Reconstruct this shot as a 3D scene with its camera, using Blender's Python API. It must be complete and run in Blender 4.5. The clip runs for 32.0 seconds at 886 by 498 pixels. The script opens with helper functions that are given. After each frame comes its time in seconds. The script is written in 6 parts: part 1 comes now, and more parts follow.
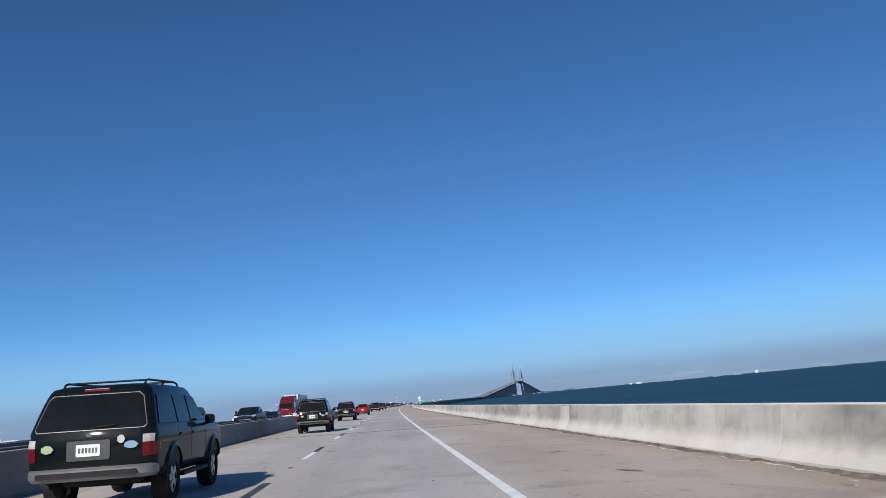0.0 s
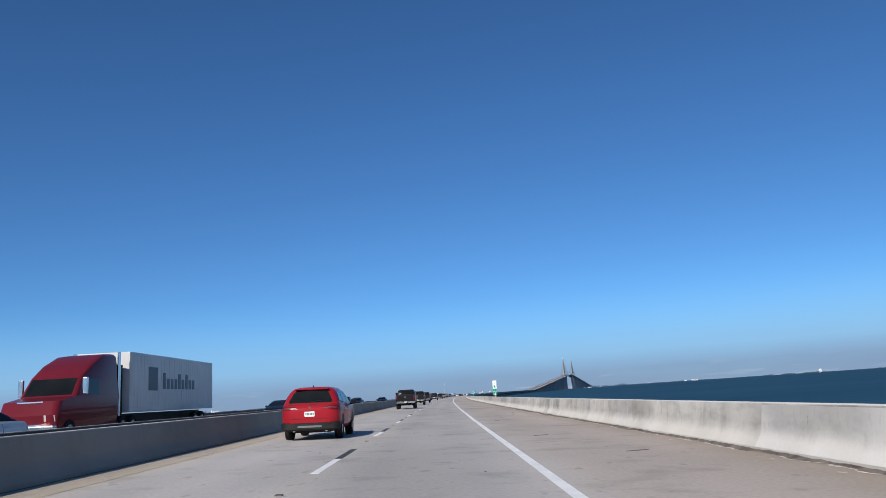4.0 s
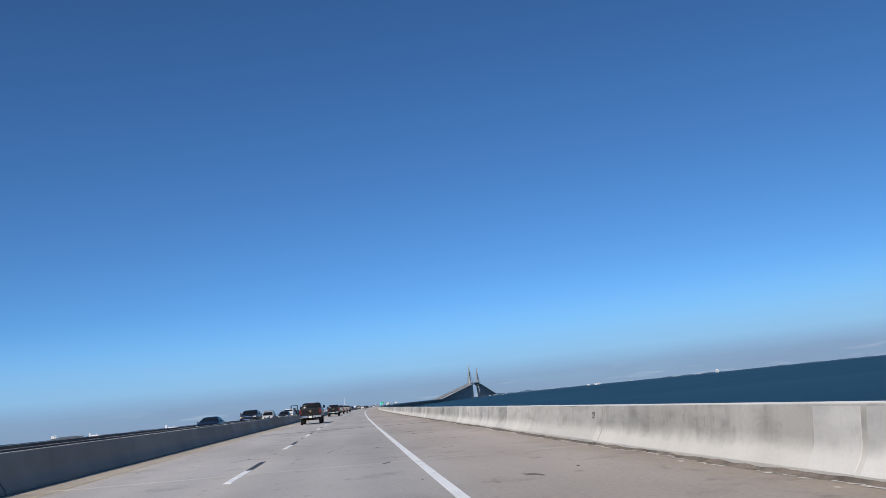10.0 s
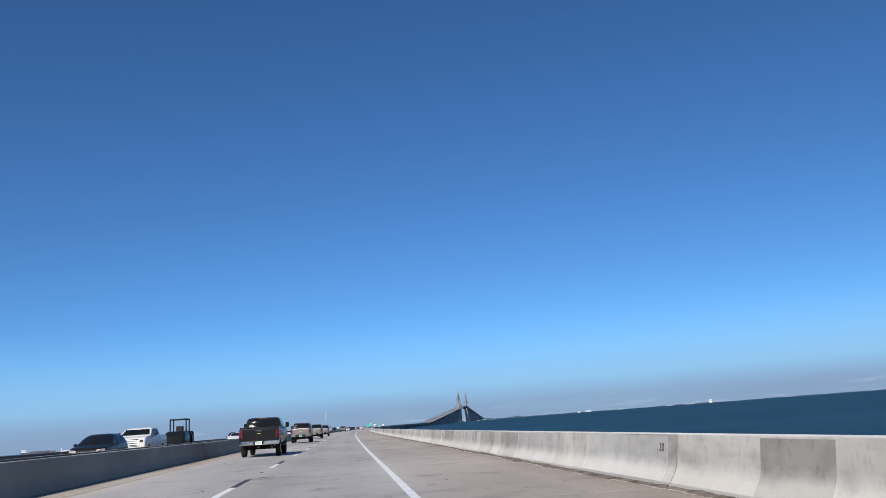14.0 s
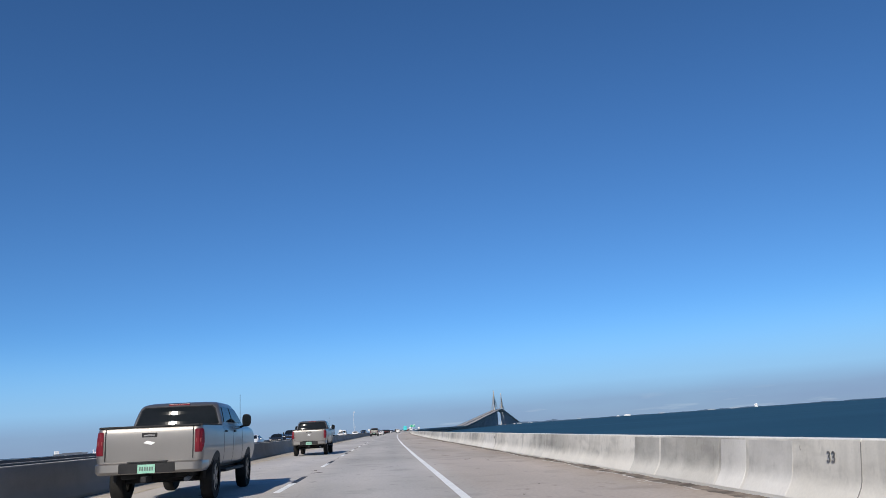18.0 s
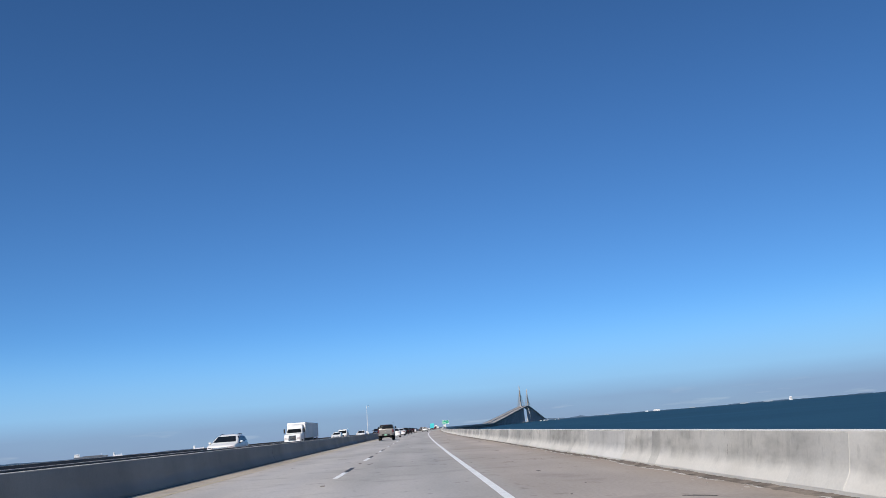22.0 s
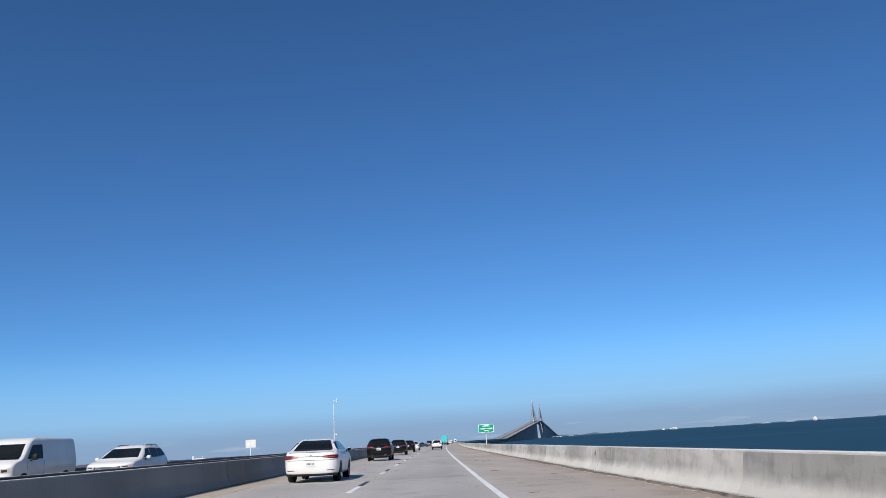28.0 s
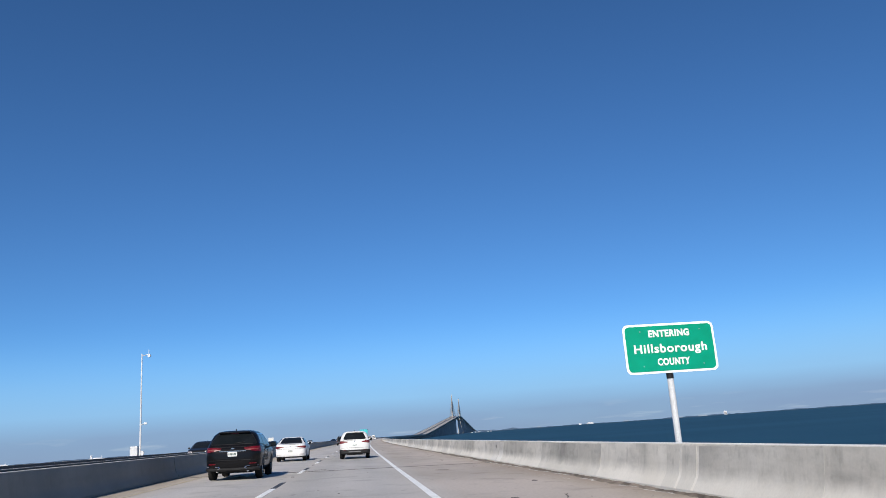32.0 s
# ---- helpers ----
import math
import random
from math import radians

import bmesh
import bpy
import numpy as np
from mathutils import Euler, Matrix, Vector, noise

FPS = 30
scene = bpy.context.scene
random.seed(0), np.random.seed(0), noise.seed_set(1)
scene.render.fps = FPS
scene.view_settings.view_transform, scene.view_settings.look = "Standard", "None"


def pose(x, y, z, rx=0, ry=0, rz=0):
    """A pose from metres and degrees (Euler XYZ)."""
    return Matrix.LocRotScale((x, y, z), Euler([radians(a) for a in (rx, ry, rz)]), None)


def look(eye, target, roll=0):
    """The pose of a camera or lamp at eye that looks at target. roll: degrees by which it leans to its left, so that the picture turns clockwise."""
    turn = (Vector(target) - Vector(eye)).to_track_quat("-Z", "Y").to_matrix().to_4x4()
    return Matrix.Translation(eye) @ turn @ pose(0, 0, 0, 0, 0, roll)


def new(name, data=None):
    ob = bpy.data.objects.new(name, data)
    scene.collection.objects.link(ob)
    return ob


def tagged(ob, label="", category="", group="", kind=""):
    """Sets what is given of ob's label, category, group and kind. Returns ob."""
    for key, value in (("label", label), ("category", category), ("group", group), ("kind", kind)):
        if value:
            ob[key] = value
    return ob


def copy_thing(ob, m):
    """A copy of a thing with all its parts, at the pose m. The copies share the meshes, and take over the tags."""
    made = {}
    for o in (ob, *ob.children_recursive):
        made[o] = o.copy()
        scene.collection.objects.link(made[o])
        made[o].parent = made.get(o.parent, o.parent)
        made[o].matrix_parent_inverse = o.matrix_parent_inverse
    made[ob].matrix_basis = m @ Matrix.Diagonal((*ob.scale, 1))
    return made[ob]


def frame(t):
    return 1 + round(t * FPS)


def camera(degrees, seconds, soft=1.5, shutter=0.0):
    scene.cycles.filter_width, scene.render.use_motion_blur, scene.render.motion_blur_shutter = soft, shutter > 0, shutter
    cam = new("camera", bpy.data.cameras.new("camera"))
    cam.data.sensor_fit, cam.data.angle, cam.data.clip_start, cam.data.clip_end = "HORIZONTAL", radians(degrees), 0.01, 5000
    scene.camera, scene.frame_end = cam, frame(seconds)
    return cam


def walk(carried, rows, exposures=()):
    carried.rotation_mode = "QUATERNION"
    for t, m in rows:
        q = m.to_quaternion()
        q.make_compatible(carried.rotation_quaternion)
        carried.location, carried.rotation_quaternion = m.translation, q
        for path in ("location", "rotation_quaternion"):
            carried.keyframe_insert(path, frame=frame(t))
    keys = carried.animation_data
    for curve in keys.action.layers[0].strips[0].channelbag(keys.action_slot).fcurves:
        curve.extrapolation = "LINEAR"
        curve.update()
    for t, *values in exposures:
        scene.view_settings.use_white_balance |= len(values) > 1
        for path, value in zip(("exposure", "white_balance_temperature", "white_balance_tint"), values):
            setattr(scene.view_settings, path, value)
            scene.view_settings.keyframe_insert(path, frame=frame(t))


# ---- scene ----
cam = camera(59.5, 32.0, soft=0.75)

# the road bends gently to the right and then runs straight: s runs along its lane line, X is to the right of it
R_ROAD, S_BEND, BANK = 9800.0, 2651.0, 0.024


def spot(s):
    a = min(s, S_BEND) / R_ROAD
    d = max(0.0, s - S_BEND)
    return R_ROAD * (1 - math.cos(a)) + d * math.sin(a), R_ROAD * math.sin(a) + d * math.cos(a), a


def level(s, X=0.0, z=0.0, turn=0.0):
    """A pose beside the road: upright, facing along it."""
    x, y, a = spot(s)
    return Matrix.Translation((x, y, 0)) @ Matrix.Rotation(-a, 4, "Z") @ pose(X, 0, z, 0, 0, turn)


def on_deck(s, X=0.0, z=0.0, turn=0.0):
    """A pose on our banked carriageway."""
    return level(s) @ Matrix.Translation((2.3, 0, 0)) @ Matrix.Rotation(math.atan(BANK), 4, "Y") @ pose(X - 2.3, 0, z, 0, 0, turn)


def span_deck(s, length):
    """The pose of a straight piece of our deck from s to s + length, laid along the chord."""
    return on_deck(s, 0, 0) @ Matrix.Rotation(-length / (2 * R_ROAD), 4, "Z")


def on_other(s, X=-10.4, z=0.0, turn=180.0):
    """A pose on the carriageway of the oncoming traffic."""
    return level(s) @ pose(-7.6, 0, 0.19) @ Matrix.Rotation(0.010, 4, "Y") @ pose(X + 7.6, 0, z, 0, 0, turn)


# seconds, metres along the road, metres right of the lane line, height, yaw, pitch and roll
ROWS = [
    (0.0, 0.3, 2.15, 1.189, 5.21, 11.00, 5.27),
    (0.5, 11.6, 2.17, 1.189, 4.31, 10.99, 5.67),
    (1.0, 22.9, 2.19, 1.188, 3.27, 10.90, 5.73),
    (1.5, 34.4, 2.19, 1.188, 2.23, 10.81, 5.79),
    (2.0, 45.9, 2.19, 1.188, 1.05, 10.74, 5.14),
    (2.5, 57.5, 2.19, 1.187, 0.09, 10.73, 4.38),
    (4.5, 104.5, 2.15, 1.187, 2.00, 10.66, 3.50),
    (5.0, 116.4, 2.15, 1.186, 4.14, 10.34, 3.92),
    (5.5, 128.3, 2.15, 1.185, 6.57, 9.98, 4.50),
    (6.0, 140.3, 2.16, 1.184, 8.84, 9.93, 4.97),
    (6.5, 152.3, 2.17, 1.185, 10.55, 10.23, 5.34),
    (7.0, 164.4, 2.19, 1.187, 11.27, 10.60, 5.77),
    (7.5, 176.5, 2.22, 1.189, 11.05, 11.03, 5.98),
    (8.0, 188.6, 2.25, 1.190, 10.30, 11.30, 6.14),
    (8.5, 200.7, 2.28, 1.191, 9.43, 11.48, 6.17),
    (9.0, 212.8, 2.31, 1.191, 8.72, 11.47, 5.99),
    (9.5, 225.0, 2.35, 1.190, 8.24, 11.27, 6.08),
    (10.0, 237.1, 2.39, 1.188, 7.72, 10.88, 5.83),
    (10.5, 249.3, 2.43, 1.186, 7.23, 10.47, 5.49),
    (11.0, 261.5, 2.47, 1.185, 6.86, 10.22, 5.47),
    (11.5, 273.6, 2.51, 1.185, 6.52, 10.04, 5.36),
    (12.0, 285.8, 2.52, 1.184, 6.25, 9.78, 5.15),
    (12.5, 297.9, 2.52, 1.183, 6.15, 9.45, 4.98),
    (13.0, 310.0, 2.53, 1.182, 6.07, 9.25, 4.91),
    (13.5, 322.2, 2.53, 1.181, 6.27, 10.18, 4.60),
    (14.0, 334.2, 2.53, 1.169, 8.10, 12.50, 4.30),
    (14.5, 346.3, 2.52, 1.167, 8.51, 13.33, 4.20),
    (16.5, 394.3, 2.44, 1.165, 8.90, 12.47, 4.24),
    (17.0, 406.2, 2.41, 1.165, 8.13, 12.50, 4.79),
    (17.5, 418.1, 2.37, 1.165, 6.77, 12.64, 4.52),
    (18.0, 430.0, 2.33, 1.165, 5.17, 12.91, 4.01),
    (18.5, 441.8, 2.31, 1.165, 3.87, 13.01, 3.63),
    (19.0, 453.5, 2.30, 1.165, 3.17, 13.03, 3.66),
    (19.5, 465.3, 2.28, 1.165, 3.05, 12.90, 3.43),
    (20.0, 476.9, 2.27, 1.165, 3.40, 13.05, 4.37),
    (20.5, 488.6, 2.26, 1.165, 3.53, 12.93, 4.40),
    (21.0, 500.2, 2.24, 1.165, 3.48, 12.82, 4.44),
    (21.5, 511.7, 2.23, 1.165, 3.34, 12.86, 4.72),
    (22.0, 523.2, 2.22, 1.165, 3.13, 12.89, 4.76),
    (22.5, 534.7, 2.21, 1.165, 3.06, 12.82, 4.40),
    (23.0, 546.1, 2.20, 1.165, 3.42, 12.81, 4.45),
    (23.5, 557.5, 2.19, 1.165, 4.23, 12.80, 4.63),
    (24.0, 568.8, 2.19, 1.165, 5.43, 12.77, 5.10),
    (24.5, 580.1, 2.19, 1.165, 6.61, 12.71, 5.04),
    (26.5, 624.9, 2.23, 1.165, 5.13, 13.37, 4.65),
    (27.0, 636.0, 2.24, 1.165, 3.65, 13.59, 4.26),
    (27.5, 647.1, 2.25, 1.165, 2.40, 13.77, 3.89),
    (28.0, 658.1, 2.25, 1.165, 1.64, 13.97, 3.66),
    (28.5, 669.1, 2.26, 1.165, 1.23, 14.13, 3.70),
    (29.0, 680.2, 2.27, 1.165, 1.07, 14.17, 3.61),
    (29.5, 691.1, 2.27, 1.165, 1.24, 14.24, 3.72),
    (30.0, 702.1, 2.27, 1.165, 1.72, 14.28, 3.71),
    (30.5, 713.1, 2.23, 1.165, 2.64, 14.23, 3.77),
    (31.0, 724.1, 2.18, 1.165, 4.00, 14.07, 3.83),
    (31.5, 735.0, 2.19, 1.165, 5.55, 13.64, 3.73),
    (32.0, 746.0, 2.19, 1.165, 7.22, 13.30, 4.06),
]


def eye_pose(s, X, z, yaw, pitch, roll):
    m = level(s, X, z)
    y, p = radians(yaw), radians(pitch)
    way = m.to_3x3() @ Vector((math.sin(y) * math.cos(p), math.cos(y) * math.cos(p), math.sin(p)))
    return look(m.translation, m.translation + way, -roll)


walk(cam, [(t, eye_pose(*v)) for t, *v in ROWS], [(0.0, 0.03), (13.0, 0.03), (14.2, 0.12), (32.0, 0.12)])

# ---- sky and sun: late morning, the sun behind and a little to the left ----
SUN_EL, SUN_AZ = 31.0, 200.5
world = bpy.data.worlds.new("sky")
scene.world = world
world.use_nodes = True
wn, wl = world.node_tree.nodes, world.node_tree.links
sky = wn.new("ShaderNodeTexSky")
sky.sky_type = "NISHITA"
sky.sun_disc = False
sky.sun_elevation, sky.sun_rotation = radians(SUN_EL), radians(SUN_AZ)
sky.altitude = 2500
sky.air_density, sky.dust_density, sky.ozone_density = 1.0, 0.05, 4.0
tone = wn.new("ShaderNodeMix")
tone.data_type, tone.blend_type = "RGBA", "MULTIPLY"
tone.inputs[0].default_value = 1.0
tone.inputs[7].default_value = (0.62, 1.03, 1.335, 1)
wl.new(sky.outputs[0], tone.inputs[6])
wl.new(tone.outputs[2], wn["Background"].inputs[0])
wn["Background"].inputs[1].default_value = 0.075

sun = new("sun", bpy.data.lights.new("sun", "SUN"))
sun.data.energy, sun.data.angle, sun.data.color = 5.0, radians(0.53), (1.0, 0.93, 0.83)
e, a = radians(SUN_EL), radians(SUN_AZ)
sun.matrix_world = look((0, 0, 50), (-math.sin(a) * math.cos(e), -math.cos(a) * math.cos(e), 50 - math.sin(e)))


# ---- materials ----
def shader(name, low, high, rough=0.7, big=0.4, fine=18.0, bump=0.2, metal=0.0, stretch=(1, 1, 1), shift=True, coat=0.0, grain=0.14, spec=0.5):
    """Two colours mixed by a broad noise, with fine grain and relief on top."""
    m = bpy.data.materials.new(name)
    m.use_nodes = True
    n, l = m.node_tree.nodes, m.node_tree.links
    b = n["Principled BSDF"]
    co, mp = n.new("ShaderNodeTexCoord"), n.new("ShaderNodeMapping")
    mp.inputs["Scale"].default_value = stretch
    l.new(co.outputs["Object"], mp.inputs["Vector"])
    if shift:
        inf, mul = n.new("ShaderNodeObjectInfo"), n.new("ShaderNodeMath")
        mul.operation, mul.inputs[1].default_value = "MULTIPLY", 91.0
        l.new(inf.outputs["Random"], mul.inputs[0])
        l.new(mul.outputs[0], mp.inputs["Location"])
    n1, n2 = n.new("ShaderNodeTexNoise"), n.new("ShaderNodeTexNoise")
    n1.inputs["Scale"].default_value, n1.inputs["Detail"].default_value = big, 6
    n2.inputs["Scale"].default_value, n2.inputs["Detail"].default_value = fine, 5
    l.new(mp.outputs[0], n1.inputs["Vector"])
    l.new(co.outputs["Object"], n2.inputs["Vector"])
    ramp = n.new("ShaderNodeMapRange")
    ramp.inputs[1].default_value, ramp.inputs[2].default_value = 0.33, 0.67
    l.new(n1.outputs["Fac"], ramp.inputs[0])
    mix = n.new("ShaderNodeMix")
    mix.data_type = "RGBA"
    mix.inputs[6].default_value, mix.inputs[7].default_value = (*low, 1), (*high, 1)
    l.new(ramp.outputs[0], mix.inputs[0])
    gr = n.new("ShaderNodeMapRange")
    gr.inputs[1].default_value, gr.inputs[2].default_value = 0.3, 0.7
    gr.inputs[3].default_value, gr.inputs[4].default_value = 1 - grain, 1 + grain
    l.new(n2.outputs["Fac"], gr.inputs[0])
    mult = n.new("ShaderNodeMix")
    mult.data_type, mult.blend_type = "RGBA", "MULTIPLY"
    mult.inputs[0].default_value = 1.0
    l.new(mix.outputs[2], mult.inputs[6])
    l.new(gr.outputs[0], mult.inputs[7])
    l.new(mult.outputs[2], b.inputs["Base Color"])
    b.inputs["Roughness"].default_value, b.inputs["Metallic"].default_value = rough, metal
    b.inputs["Coat Weight"].default_value, b.inputs["Specular IOR Level"].default_value = coat, spec
    b.inputs["Coat Roughness"].default_value, b.inputs["Coat IOR"].default_value = 0.04, 1.4
    if bump:
        bp = n.new("ShaderNodeBump")
        bp.inputs["Strength"].default_value, bp.inputs["Distance"].default_value = bump, 0.02
        l.new(n2.outputs["Fac"], bp.inputs["Height"])
        l.new(bp.outputs[0], b.inputs["Normal"])
    m["mult"] = mult.name
    return m


def across(m, stops, lo, hi, wobble=0.25):
    """Tint a material by the place across the road (its own X), as tyres and dirt do."""
    n, l = m.node_tree.nodes, m.node_tree.links
    b, mult = n["Principled BSDF"], n[m["mult"]]
    co, sep, nz = n.new("ShaderNodeTexCoord"), n.new("ShaderNodeSeparateXYZ"), n.new("ShaderNodeTexNoise")
    l.new(co.outputs["Object"], sep.inputs[0])
    nz.inputs["Scale"].default_value, nz.inputs["Detail"].default_value = 0.6, 5
    l.new(co.outputs["Object"], nz.inputs["Vector"])
    ad, ml = n.new("ShaderNodeMath"), n.new("ShaderNodeMath")
    ml.operation, ml.inputs[1].default_value = "MULTIPLY_ADD", wobble * 2
    ml.inputs[2].default_value = -wobble
    l.new(nz.outputs["Fac"], ml.inputs[0])
    l.new(sep.outputs[0], ad.inputs[0])
    l.new(ml.outputs[0], ad.inputs[1])
    rg = n.new("ShaderNodeMapRange")
    rg.inputs[1].default_value, rg.inputs[2].default_value = lo, hi
    l.new(ad.outputs[0], rg.inputs[0])
    cr = n.new("ShaderNodeValToRGB")
    els = cr.color_ramp.elements
    while len(els) < len(stops):
        els.new(0.5)
    for e, (x, c) in zip(els, stops):
        e.position, e.color = (x - lo) / (hi - lo), (*c, 1)
    l.new(rg.outputs[0], cr.inputs[0])
    mx = n.new("ShaderNodeMix")
    mx.data_type, mx.blend_type = "RGBA", "MULTIPLY"
    mx.inputs[0].default_value = 1.0
    l.new(mult.outputs[2], mx.inputs[6])
    l.new(cr.outputs[0], mx.inputs[7])
    l.new(mx.outputs[2], b.inputs["Base Color"])
    return m


deck_mat = across(shader("deck_concrete", (0.385, 0.365, 0.34), (0.505, 0.48, 0.455), 0.85, 0.32, 14, 0.1, stretch=(1, 0.3, 1), grain=0.09),
                  [(-5.2, (0.70, 0.60, 0.48)), (-4.0, (0.93, 0.84, 0.72)), (-3.4, (1.06, 1.02, 0.97)), (-2.7, (0.95, 0.95, 0.96)), (-1.8, (1.03, 1.02, 1.0)),
                   (-0.9, (0.95, 0.95, 0.96)), (0.0, (1.02, 1.0, 0.97)), (0.9, (0.86, 0.865, 0.87)), (1.8, (0.94, 0.935, 0.93)), (2.7, (0.86, 0.865, 0.87)),
                   (3.6, (0.98, 0.96, 0.94)), (4.3, (0.93, 0.86, 0.80)), (6.6, (0.95, 0.865, 0.795)), (7.35, (0.80, 0.70, 0.61)), (8.3, (0.5, 0.42, 0.36))], -5.4, 8.4)


def blots(m, scale, lo, hi, dark, stretch=(1, 1, 1)):
    """Scattered dark smudges and oil stains."""
    n, l = m.node_tree.nodes, m.node_tree.links
    b = n["Principled BSDF"]
    last = b.inputs["Base Color"].links[0].from_socket
    co, inf, sc, add, mp = n.new("ShaderNodeTexCoord"), n.new("ShaderNodeObjectInfo"), n.new("ShaderNodeMath"), n.new("ShaderNodeVectorMath"), n.new("ShaderNodeMapping")
    sc.operation, sc.inputs[1].default_value = "MULTIPLY", 43.0
    l.new(inf.outputs["Random"], sc.inputs[0])
    l.new(co.outputs["Object"], add.inputs[0])
    l.new(sc.outputs[0], add.inputs[1])
    mp.inputs["Scale"].default_value = stretch
    l.new(add.outputs[0], mp.inputs[0])
    nz, rg, mx = n.new("ShaderNodeTexNoise"), n.new("ShaderNodeMapRange"), n.new("ShaderNodeMix")
    nz.inputs["Scale"].default_value, nz.inputs["Detail"].default_value = scale, 7
    l.new(mp.outputs[0], nz.inputs["Vector"])
    rg.inputs[1].default_value, rg.inputs[2].default_value, rg.inputs[3].default_value, rg.inputs[4].default_value = lo, hi, 1.0, 1.0 - dark
    l.new(nz.outputs["Fac"], rg.inputs[0])
    mx.data_type, mx.blend_type = "RGBA", "MULTIPLY"
    mx.inputs[0].default_value = 1.0
    l.new(last, mx.inputs[6])
    l.new(rg.outputs[0], mx.inputs[7])
    l.new(mx.outputs[2], b.inputs["Base Color"])


blots(deck_mat, 0.8, 0.56, 0.74, 0.24)
blots(deck_mat, 3.2, 0.63, 0.74, 0.30, (1.0, 0.45, 1.0))
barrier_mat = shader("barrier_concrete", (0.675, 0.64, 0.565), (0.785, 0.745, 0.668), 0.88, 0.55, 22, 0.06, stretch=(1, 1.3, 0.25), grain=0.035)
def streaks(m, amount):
    """Grime and dark run-off with cleaner squares between, and the upper face darkened as less sunlit than the slope.
    """
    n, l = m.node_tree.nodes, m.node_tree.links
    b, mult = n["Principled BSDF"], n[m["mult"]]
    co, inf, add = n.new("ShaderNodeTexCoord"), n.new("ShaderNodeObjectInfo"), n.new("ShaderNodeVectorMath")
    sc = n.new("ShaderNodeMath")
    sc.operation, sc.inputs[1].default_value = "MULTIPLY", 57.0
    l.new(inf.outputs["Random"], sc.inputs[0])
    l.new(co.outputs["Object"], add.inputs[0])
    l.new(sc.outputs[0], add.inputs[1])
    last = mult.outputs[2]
    # the height ramp paints in less sun on the steep upper face
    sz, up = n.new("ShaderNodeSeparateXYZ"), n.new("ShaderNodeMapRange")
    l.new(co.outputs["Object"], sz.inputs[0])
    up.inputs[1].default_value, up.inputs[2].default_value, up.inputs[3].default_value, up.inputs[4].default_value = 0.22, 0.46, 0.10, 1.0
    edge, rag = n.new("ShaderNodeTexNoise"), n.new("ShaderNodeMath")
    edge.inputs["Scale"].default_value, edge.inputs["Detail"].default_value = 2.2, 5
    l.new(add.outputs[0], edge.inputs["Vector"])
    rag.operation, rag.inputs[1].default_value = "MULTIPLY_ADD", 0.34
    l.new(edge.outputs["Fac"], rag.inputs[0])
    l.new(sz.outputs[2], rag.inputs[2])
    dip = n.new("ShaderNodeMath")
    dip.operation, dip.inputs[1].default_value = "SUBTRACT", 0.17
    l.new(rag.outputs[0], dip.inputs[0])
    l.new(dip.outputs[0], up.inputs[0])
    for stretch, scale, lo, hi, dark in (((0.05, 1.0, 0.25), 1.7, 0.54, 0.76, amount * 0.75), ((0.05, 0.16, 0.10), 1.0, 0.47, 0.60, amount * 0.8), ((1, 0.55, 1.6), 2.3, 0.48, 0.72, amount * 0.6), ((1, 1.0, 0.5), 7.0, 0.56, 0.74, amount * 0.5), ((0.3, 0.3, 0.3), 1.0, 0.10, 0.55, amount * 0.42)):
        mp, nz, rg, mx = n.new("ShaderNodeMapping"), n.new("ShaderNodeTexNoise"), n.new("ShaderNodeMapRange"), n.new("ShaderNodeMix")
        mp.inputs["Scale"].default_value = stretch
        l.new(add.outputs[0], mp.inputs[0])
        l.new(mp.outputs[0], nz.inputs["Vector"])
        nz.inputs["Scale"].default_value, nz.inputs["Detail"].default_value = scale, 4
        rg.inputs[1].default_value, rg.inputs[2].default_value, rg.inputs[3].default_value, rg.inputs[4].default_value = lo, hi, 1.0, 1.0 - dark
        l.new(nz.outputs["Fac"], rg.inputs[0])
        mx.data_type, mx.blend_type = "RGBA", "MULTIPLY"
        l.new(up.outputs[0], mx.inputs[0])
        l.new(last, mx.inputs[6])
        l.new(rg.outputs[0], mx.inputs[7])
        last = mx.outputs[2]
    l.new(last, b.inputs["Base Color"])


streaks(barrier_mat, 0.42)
# grime plus shade: colour darkened because this face turns from the sun
grimy_shade_mat = shader("grimy_concrete", (0.20, 0.187, 0.168), (0.27, 0.253, 0.227), 0.9, 0.5, 30, 0.06, stretch=(1, 0.6, 0.4), grain=0.05)
streaks(grimy_shade_mat, 0.12)
fresh_mat = shader("pale_patched_concrete", (0.72, 0.69, 0.63), (0.80, 0.77, 0.71), 0.88, 0.8, 22, 0.05, stretch=(1, 1.3, 0.25), grain=0.03)
dull_mat = shader("dull_patched_concrete", (0.60, 0.57, 0.505), (0.69, 0.66, 0.595), 0.9, 0.6, 22, 0.05, stretch=(1, 1.3, 0.25), grain=0.04)
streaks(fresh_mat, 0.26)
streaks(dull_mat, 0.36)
# deep shade put into the colour of walls facing away from the sun
wall_shade_mat = shader("weathered_dark_concrete", (0.06, 0.06, 0.06), (0.10, 0.098, 0.095), 0.92, 0.5, 30, 0.06, stretch=(1, 0.6, 0.4), grain=0.05)
# paler than the face below: sunlight on the top put into the colour
sunlit_top_mat = shader("bleached_concrete", (0.72, 0.70, 0.66), (0.82, 0.80, 0.76), 0.88, 0.8, 22, 0.05, grain=0.05)
pale_mat = shader("pale_crumbs", (0.34, 0.30, 0.26), (0.52, 0.48, 0.43), 0.88, 0.8, 30, 0.15)
flake_mat = shader("pale_flakes", (0.50, 0.48, 0.45), (0.68, 0.66, 0.62), 0.88, 3.0, 30, 0.1)
